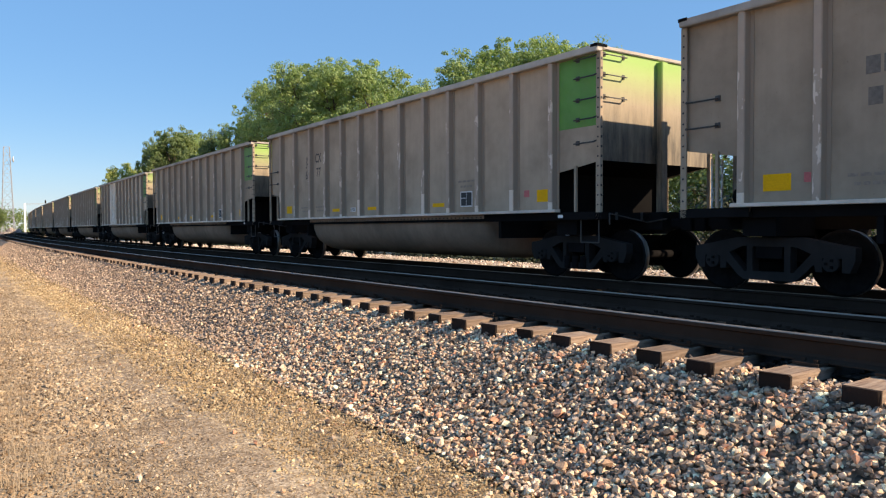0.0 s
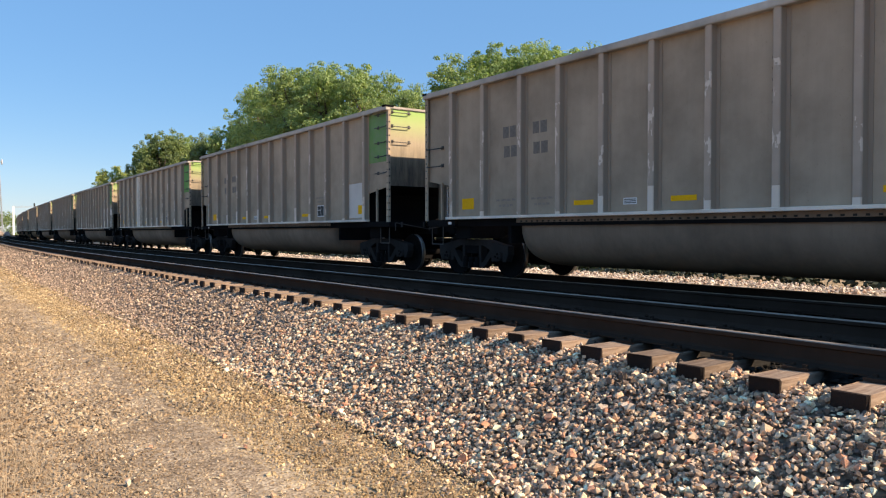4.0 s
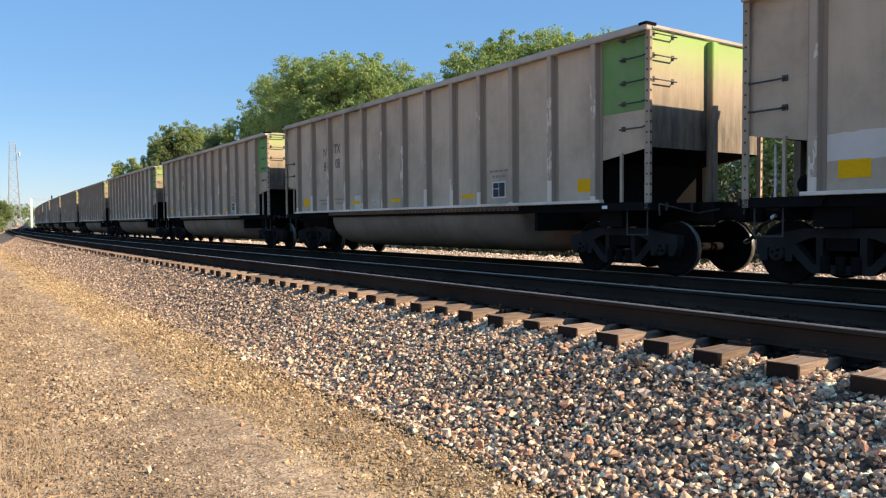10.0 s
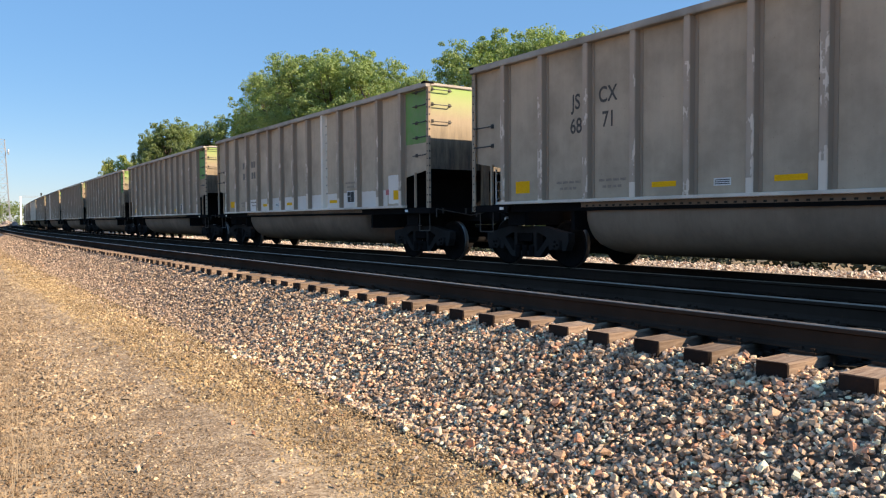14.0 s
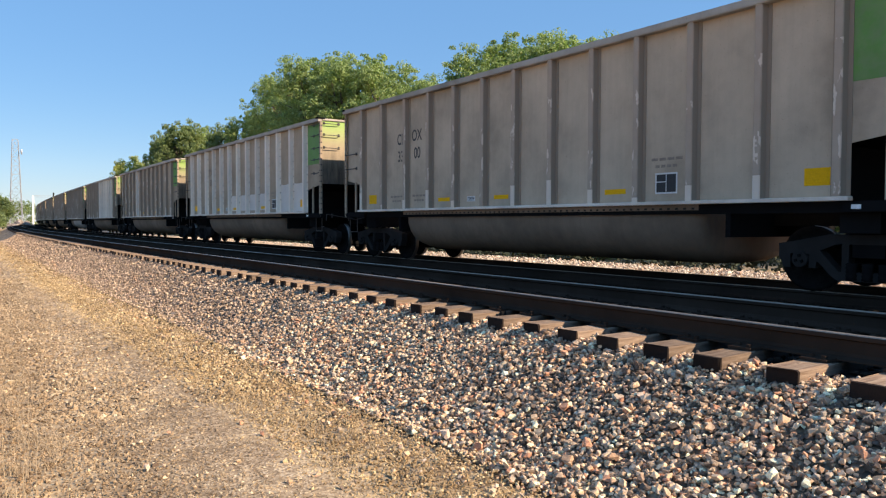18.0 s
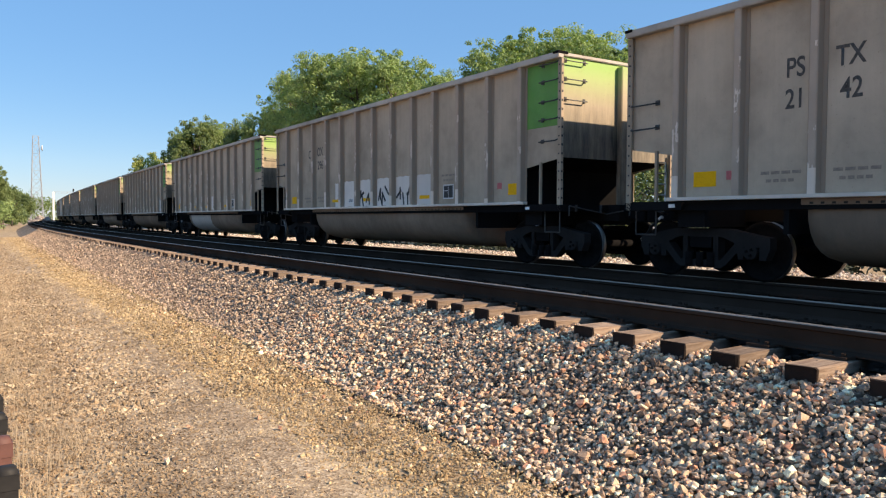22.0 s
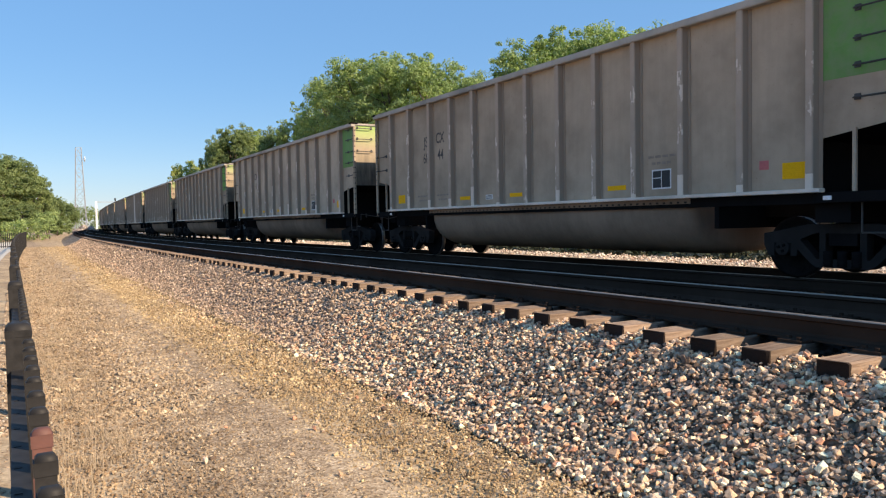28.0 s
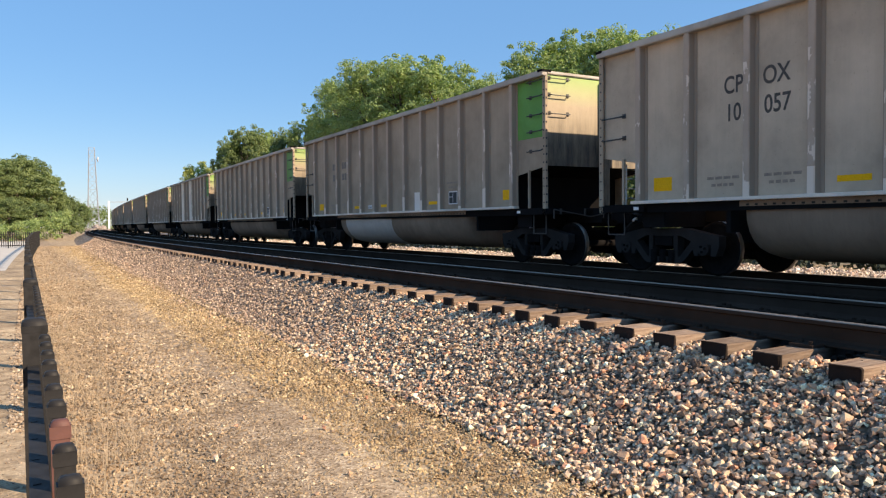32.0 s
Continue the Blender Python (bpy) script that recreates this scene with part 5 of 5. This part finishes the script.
def stalk(s, o, h, seed):
    rng = random.Random(seed)
    bm = bmesh.new()
    p = Vector((0, 0, 0))
    prev = None
    for i in range(7):                              # one bent, tapering stem
        w = 0.0036 - i * 0.0004
        ring = [bm.verts.new(p + Vector((math.cos(a) * w, math.sin(a) * w, 0))) for a in (j * math.tau / 5 for j in range(5))]
        if prev:
            for j in range(5):
                bm.faces.new((prev[j], prev[(j + 1) % 5], ring[(j + 1) % 5], ring[j]))
        else:
            bm.faces.new(list(reversed(ring)))
        prev = ring
        p = p + Vector((rng.uniform(-0.012, 0.012), rng.uniform(-0.012, 0.012), h / 6))
    bm.faces.new(prev)
    ob = new("dry_stalk", mesh_of("dry_stalk", bm, M["straw"]))
    ob.matrix_basis = at_line(s, o)
    tagged(ob, "tall thin pale dry weed stalk in gravel", "weed", "dry stalks")


for i, (s, o, h) in enumerate(((2.75, 0.42, 0.55), (2.7, 0.36, 0.6), (2.95, 0.3, 0.42), (3.8, 0.3, 0.62), (4.1, 0.2, 0.7), (4.6, 0.42, 0.6), (5.2, 0.3, 0.55), (3.3, 0.22, 0.4), (3.6, 0.4, 0.5), (4.35, 0.34, 0.66), (4.8, 0.22, 0.5),
                             (5.6, 0.45, 0.6), (6.1, 0.28, 0.55), (6.6, 0.5, 0.5), (3.0, 0.2, 0.35), (2.5, 0.3, 0.3), (5.0, 0.55, 0.4), (3.9, 0.16, 0.45))):
    stalk(s, o, h, 70 + i)

# ---- trees ----
def leaf_cloud(centres, radii, per, size, rng, tidy=0.75):
    """Leaves round each clump, lying roughly along its outside."""
    n = len(centres)
    C = np.repeat(centres, per, 0)
    Rr = np.repeat(radii, per, 0)
    d = rng.normal(0, 1, (n * per, 3))
    d /= np.linalg.norm(d, axis=1)[:, None]
    P = C + d * ((rng.random(n * per) ** 0.25) * Rr)[:, None] * np.array([1, 1, 0.55])
    nrm = d * tidy + np.array([0, 0, 0.35]) + rng.normal(0, 0.42, (n * per, 3))
    nrm /= np.linalg.norm(nrm, axis=1)[:, None]
    u = np.cross(nrm, rng.normal(0, 1, (n * per, 3)))
    u /= np.linalg.norm(u, axis=1)[:, None] + 1e-9
    w = np.cross(nrm, u)
    s = size * rng.uniform(0.6, 1.4, (n * per, 1))
    V = np.stack([P - u * s, P + w * s * 0.6, P + u * s, P - w * s * 0.6], 1).reshape(-1, 3)
    return V, np.arange(len(V)).reshape(-1, 4)


def tree_meshes(seed, height, spread, leaf, trunk_share=0.3, clumps=70, per=110, size=0.16):
    """Trunk, limbs and a lobed dome of leaf clumps with gaps."""
    rng = np.random.default_rng(seed)
    bm = bmesh.new()
    base = Vector((0, 0, 0))
    top = Vector((rng.normal(0, 0.3), rng.normal(0, 0.3), height * 0.72))
    r0 = height * 0.022
    mid = base.lerp(top, 0.45) + Vector((rng.normal(0, 0.25), rng.normal(0, 0.25), 0))
    rod(bm, base, mid, r0, 9, r0 * 0.72)
    rod(bm, mid, top, r0 * 0.72, 8, r0 * 0.25)
    zc = height * (0.5 + trunk_share * 0.4)
    rz = height - zc
    lobes = []
    nl = 18
    for i in range(nl):
        f = 0.28 + 0.6 * i / nl
        p = (base.lerp(mid, f / 0.45) if f < 0.45 else mid.lerp(top, (f - 0.45) / 0.55))
        a = i * 2.4 + rng.normal(0, 0.4)
        el = -0.45 + 1.75 * i / nl + rng.normal(0, 0.12)
        k = rng.uniform(0.62, 0.80)
        down = rz if el > 0 else zc - height * trunk_share
        q = Vector((math.cos(a) * math.cos(el) * spread * k, math.sin(a) * math.cos(el) * spread * k, zc + math.sin(el) * down * k))
        rod(bm, p, q, r0 * 0.34, 6, r0 * 0.1)
        lobes.append(q)
        for j in range(2):
            q2 = p.lerp(q, 0.6) + Vector((rng.normal(0, spread * 0.2), rng.normal(0, spread * 0.2), height * rng.uniform(0.0, 0.08)))
            rod(bm, p.lerp(q, 0.6), q2, r0 * 0.15, 5, r0 * 0.05)
    tr = mesh_of("trunk", bm, M["bark"])
    lp = np.array([t[:] for t in lobes])
    pick = lp[rng.integers(0, nl, clumps)]
    off = rng.normal(0, 1, (clumps, 3))
    off /= np.linalg.norm(off, axis=1)[:, None]
    pick = pick + off * np.array([spread * 0.34, spread * 0.34, rz * 0.26]) * (rng.random((clumps, 1)) ** 0.5)
    pick[:, 2] = np.clip(pick[:, 2], height * trunk_share, height * 0.96)
    rr = spread * (rng.uniform(0.09, 0.17, clumps) if leaf != "leaf" else rng.uniform(0.045, 0.13, clumps))
    V, F = leaf_cloud(pick, rr, per, size, rng)
    return tr, mesh_np("crown", V, F, M[leaf])


TREES = [tree_meshes(1, 15, 5.2, "leaf", clumps=520, per=74, size=0.08), tree_meshes(2, 15, 5.6, "leaf", clumps=540, per=74, size=0.08),
         tree_meshes(3, 15, 4.8, "leaf", clumps=500, per=74, trunk_share=0.22, size=0.08), tree_meshes(4, 13, 4.2, "leaf_dark", clumps=400, per=72, trunk_share=0.08, size=0.11),
         tree_meshes(5, 8, 3.4, "leaf_pale", clumps=220, per=66, trunk_share=0.1, size=0.09), tree_meshes(6, 12, 5.0, "leaf_dark", clumps=400, per=76, trunk_share=0.03, size=0.13)]


def tree(kind, az, dist, height, turn, label, base_h, wide=1.0):
    tr, cr = TREES[kind]
    root = new("tree")
    k = height / base_h
    root.matrix_basis = Matrix.Translation((dist * math.sin(radians(az)), dist * math.cos(radians(az)), 0.1)) @ Matrix.Rotation(turn, 4, "Z") @ Matrix.Diagonal((k * wide, k * wide, k, 1))
    place("trunk", tr, root)
    place("crown", cr, root)
    tagged(root, label, "tree", "trees beside the line")


GREEN = "tall broadleaf tree with airy sunlit green crown"
DARK = "dense dark green tree at the lane's far end"
PALE = "small pale yellow-green tree behind the train"
for i, (k, az, d, h, w) in enumerate((
        (0, 22.2, 86, 20.0, 0.74), (1, 24.6, 78, 20.1, 0.86), (2, 27.6, 74, 19.7, 1.0), (0, 30.2, 70, 18.4, 0.77), (1, 34.0, 64, 15.3, 0.7),
        (2, 38.2, 56, 16.6, 0.85), (0, 41.0, 54, 16.5, 0.9), (1, 44.6, 50, 15.3, 0.9), (0, 50, 47, 12.7, 1.0), (2, 56, 44, 11.3, 1.0), (1, 63, 42, 10.8, 1.0),
        (0, 71, 40, 10.2, 1.0), (2, 80, 40, 9.7, 1.0), (1, 24.4, 94, 21.7, 0.7), (2, 31.6, 86, 19.0, 0.8), (0, 27.2, 92, 22.9, 0.8), (2, 35.6, 72, 16.1, 0.6), (1, 21.4, 94, 18.0, 0.6))):
    tree(k, az, d, h, i * 1.7, GREEN, 15, w)
for i, (k, az, d, h, w) in enumerate(((3, 13.7, 118, 15.8, 0.62), (3, 14.8, 112, 17.0, 0.8), (2, 16.1, 114, 17.0, 0.65), (3, 17.9, 100, 15.0, 0.7), (2, 19.2, 96, 16.4, 0.6))):
    tree(k, az, d, h, i * 2.1, "dark green broadleaf tree behind the train", 15 if k == 2 else 13, w)
for i, (az, d, h) in enumerate(((11.2, 122, 12.0), (12.1, 126, 12.4), (10.6, 130, 10.2))):
    tree(4, az, d, h, i * 2.3, PALE, 8, 0.62)
for i, (k, az, d, h, w) in enumerate(((5, -4.4, 128, 12.4, 1.0), (3, -1.9, 132, 12.8, 1.1), (5, -0.4, 136, 13.6, 1.0), (3, 0.5, 140, 13.8, 0.85), (5, 1.5, 146, 11.6, 0.6), (5, 2.1, 150, 8.6, 0.6),
                                      (5, -3.0, 112, 6.4, 1.2), (5, -1.0, 114, 5.8, 1.2), (5, 0.6, 116, 5.2, 1.1), (3, 2.7, 168, 8.6, 0.7), (5, 3.4, 200, 7.8, 0.9), (5, 2.2, 122, 4.2, 1.0),
                                      (5, -7.5, 120, 12, 1.2), (3, -11, 115, 12, 1.2))):
    tree(k, az, d, h, i * 1.3, DARK, 12 if k == 5 else 13, w)


def woods(name, az0, az1, dist, height, count, seed, leaf, label, per=60):
    """Far woodland: many clumps along an arc."""
    rng = np.random.default_rng(seed)
    a = np.radians(rng.uniform(az0, az1, count))
    d = dist * rng.uniform(0.93, 1.1, count)
    top = height * (0.75 + 0.35 * np.sin(a * 40) * np.sin(a * 17 + 1))
    C = np.stack([d * np.sin(a), d * np.cos(a), top * rng.random(count) ** 0.6], 1)
    V, F = leaf_cloud(C, height * rng.uniform(0.15, 0.3, count), per, max(0.09, dist * 0.0011), rng)
    ob = new(name, mesh_np(name, V, F, M[leaf]))
    tagged(ob, label, "woods", kind="stuff")


woods("far_woods", -25, 20, 430, 15, 900, 41, "leaf_dark", "far dark green woodland on the horizon")
woods("far_woods", 45, 110, 62, 6, 500, 42, "leaf", "green bushes and trees beyond the train")
woods("far_woods", 12, 48, 110, 7, 500, 43, "leaf_dark", "dark undergrowth below the trees behind the train")
woods("hedge", 38, 95, 36, 7.5, 950, 47, "leaf_dark", "sunlit green bushes along the far side of the tracks", 190)
woods("hedge", -8, 2.6, 110, 3.4, 260, 45, "leaf", "sunlit green scrub along the lane's far end")
woods("hedge", 1.8, 3.5, 190, 3.6, 120, 46, "leaf_dark", "green scrub by the track")


def verge_brush():
    """Low brush along the foot of the far shoulder, rising away from the line."""
    rng = np.random.default_rng(48)
    count = 1500
    S = -6 + 150 * rng.random(count) ** 1.3
    O = 17.9 + 6 * rng.random(count)
    X, Y = along_np(S, O)
    C = np.stack([X, Y, (0.35 + (O - 17.9) * 0.5) * rng.random(count) ** 0.5], 1)
    V, F = leaf_cloud(C, rng.uniform(0.3, 0.75, count), 60, 0.09, rng)
    tagged(new("verge_brush", mesh_np("verge_brush", V, F, M["brush"])), "low dark green brush along the far shoulder's foot", "brush", kind="stuff")


verge_brush()
woods("far_woods", -40, -4, 150, 9, 400, 44, "leaf_dark", "dark hedge beyond the road")


# ---- far things on the line ----
def lattice_tower():
    root = new("lattice_tower")
    tagged(root, "tall grey steel lattice radio tower with a white dish", "radio tower")
    az, d, H = radians(4.2), 300, 31.0
    root.matrix_basis = Matrix.Translation((d * math.sin(az), d * math.cos(az), 0))
    bw, tw = 2.0, 0.9
    for sx, sy in ((-1, -1), (1, -1), (1, 1), (-1, 1)):
        bm = bmesh.new()
        rod(bm, (sx * bw, sy * bw, 0), (sx * tw, sy * tw, H), 0.11, 6, 0.08)
        place("leg", mesh_of("leg", bm, M["galv"]), root)
    for i in range(10):
        z0, z1 = H * i / 10, H * (i + 1) / 10
        w0, w1 = bw + (tw - bw) * i / 10, bw + (tw - bw) * (i + 1) / 10
        bm = bmesh.new()
        for (ax, ay), (bx, by) in (((-1, -1), (1, -1)), ((1, -1), (1, 1)), ((1, 1), (-1, 1)), ((-1, 1), (-1, -1))):
            rod(bm, (ax * w0, ay * w0, z0), (bx * w1, by * w1, z1), 0.045, 4)
            rod(bm, (bx * w0, by * w0, z0), (ax * w1, ay * w1, z1), 0.045, 4)
            rod(bm, (ax * w1, ay * w1, z1), (bx * w1, by * w1, z1), 0.045, 4)
        tagged(place("bracing", mesh_of("bracing", bm, M["galv"]), root), kind="stuff")
    bm = bmesh.new()
    lathe(bm, [(0.2, -0.4), (1.0, -0.1), (1.1, 0.1), (0.95, 0.12), (0.2, -0.1)], "x", 14)
    place("dish", mesh_of("dish", bm, M["dish"]), root, Matrix.Translation((1.9, -1.0, H * 0.86)), "white dish antenna")


lattice_tower()


def signal_bridge():
    root = new("signal_cantilever")
    tagged(root, "silver cantilever signal mast reaching over the tracks", "railway signal")
    x, y = 31.9, 350.0
    root.matrix_basis = Matrix.Translation((x, y, 0))
    bm = bmesh.new()
    for dx, dy in ((-0.2, -0.2), (0.2, -0.2), (0.2, 0.2), (-0.2, 0.2)):
        box(bm, dx - 0.16, dx + 0.16, dy - 0.16, dy + 0.16, 0, 12.8)
    for i in range(12):
        box(bm, -0.3, 0.3, -0.42, -0.36, i * 1.05 + 0.3, i * 1.05 + 0.55)
    place("mast", mesh_of("mast", bm, M["dish"]), root)
    bm = bmesh.new()
    box(bm, 0.4, 8.2, -0.3, -0.2, 12.25, 12.35)
    box(bm, 0.4, 8.2, -0.3, -0.2, 12.82, 12.92)
    for i in range(7):
        rod(bm, (0.6 + i * 1.1, -0.25, 12.3), (1.1 + i * 1.1, -0.25, 12.87), 0.035, 4)
    place("arm", mesh_of("arm", bm, M["galv"]), root)
    bm = bmesh.new()
    box(bm, 7.3, 7.9, -0.6, -0.35, 12.9, 14.3)
    bevel(bm, 0.12, 2)
    place("signal_head", mesh_of("signal_head", bm, M["fence"]), root, None, "black signal head")
    bm = bmesh.new()
    box(bm, -0.9, 0.9, -0.9, 0.9, -0.1, 0.5)
    place("footing", mesh_of("footing", bm, M["road"]), root)


signal_bridge()


def rubble_heap():
    rng = np.random.default_rng(61)
    bm = bmesh.new()
    bmesh.ops.create_icosphere(bm, subdivisions=4, radius=1)
    for v in bm.verts:
        p = v.co.copy()
        k = 1 + 0.35 * noise.noise(p * 2.2) + 0.18 * noise.noise(p * 6)
        v.co = Vector((p.x * 3.2 * k, p.y * 3.2 * k, max(-0.1, p.z) * 2.0 * k))
    me = mesh_of("rubble_mound", bm, M["rubble"])
    ob = new("rubble_mound", me)
    d, az = 235, radians(4.45)
    ob.matrix_basis = Matrix.Translation((d * math.sin(az), d * math.cos(az), 0))
    tagged(ob, "heap of pinkish grey broken rubble beside the track", "rubble")


rubble_heap()

# ---- movement: how far the train has come, in metres, at each time ----
TRAIN = [(0, -23.38), (1, -1.25), (2, 22.8), (3, 45.9), (5.5, 102.48), (6, 114.06), (7, 137.86), (8, 160.91), (9, 184.11), (10, 207.42), (11, 230.42), (12, 253.68), (13, 276.71), (14, 299.92), (17, 369.18), (18, 392.15), (19, 415.17), (20, 438.26), (21, 461.04), (22, 484.06), (23, 506.85), (24, 529.8), (25, 552.74), (27.5, 609.62), (28, 620.93), (29, 643.8), (30, 666.71), (31, 690.19), (32, 712.23)]


def train_at(t):
    for (t0, u0), (t1, u1) in zip(TRAIN, TRAIN[1:]):
        if t <= t1:
            return u0 + (u1 - u0) * (t - t0) / (t1 - t0)
    return TRAIN[-1][1]


def motions():
    for n, car in cars.items():
        rows = []
        for t, u in TRAIN:
            rows.append((t, at_line(n * CAR_PITCH - u - HALF, TRAIN_TRACK, RAIL_Z)))
        walk(car, rows)
    # wheels roll while they pass near
    for n, sets in wheelsets.items():
        for ob, y in sets:
            base = ob.matrix_basis.translation.copy()
            turns, near, t = [], [], 0.0
            for i in range(0, 961):
                t = i / 30
                s = n * CAR_PITCH - train_at(t) - HALF + y
                if -5 < s < 32:
                    near.append(t)
            if not near:
                continue
            ang = 0.0
            rows = [(0.0, Matrix.Translation(base))] if near[0] > 0 else []
            for t in near:
                rows.append((t, Matrix.Translation(base) @ Matrix.Rotation(ang, 4, "X")))
                ang += radians(84)
            if near[-1] < 32:
                rows.append((32.0, Matrix.Translation(base) @ Matrix.Rotation(ang - radians(84), 4, "X")))
            walk(ob, rows)


motions()
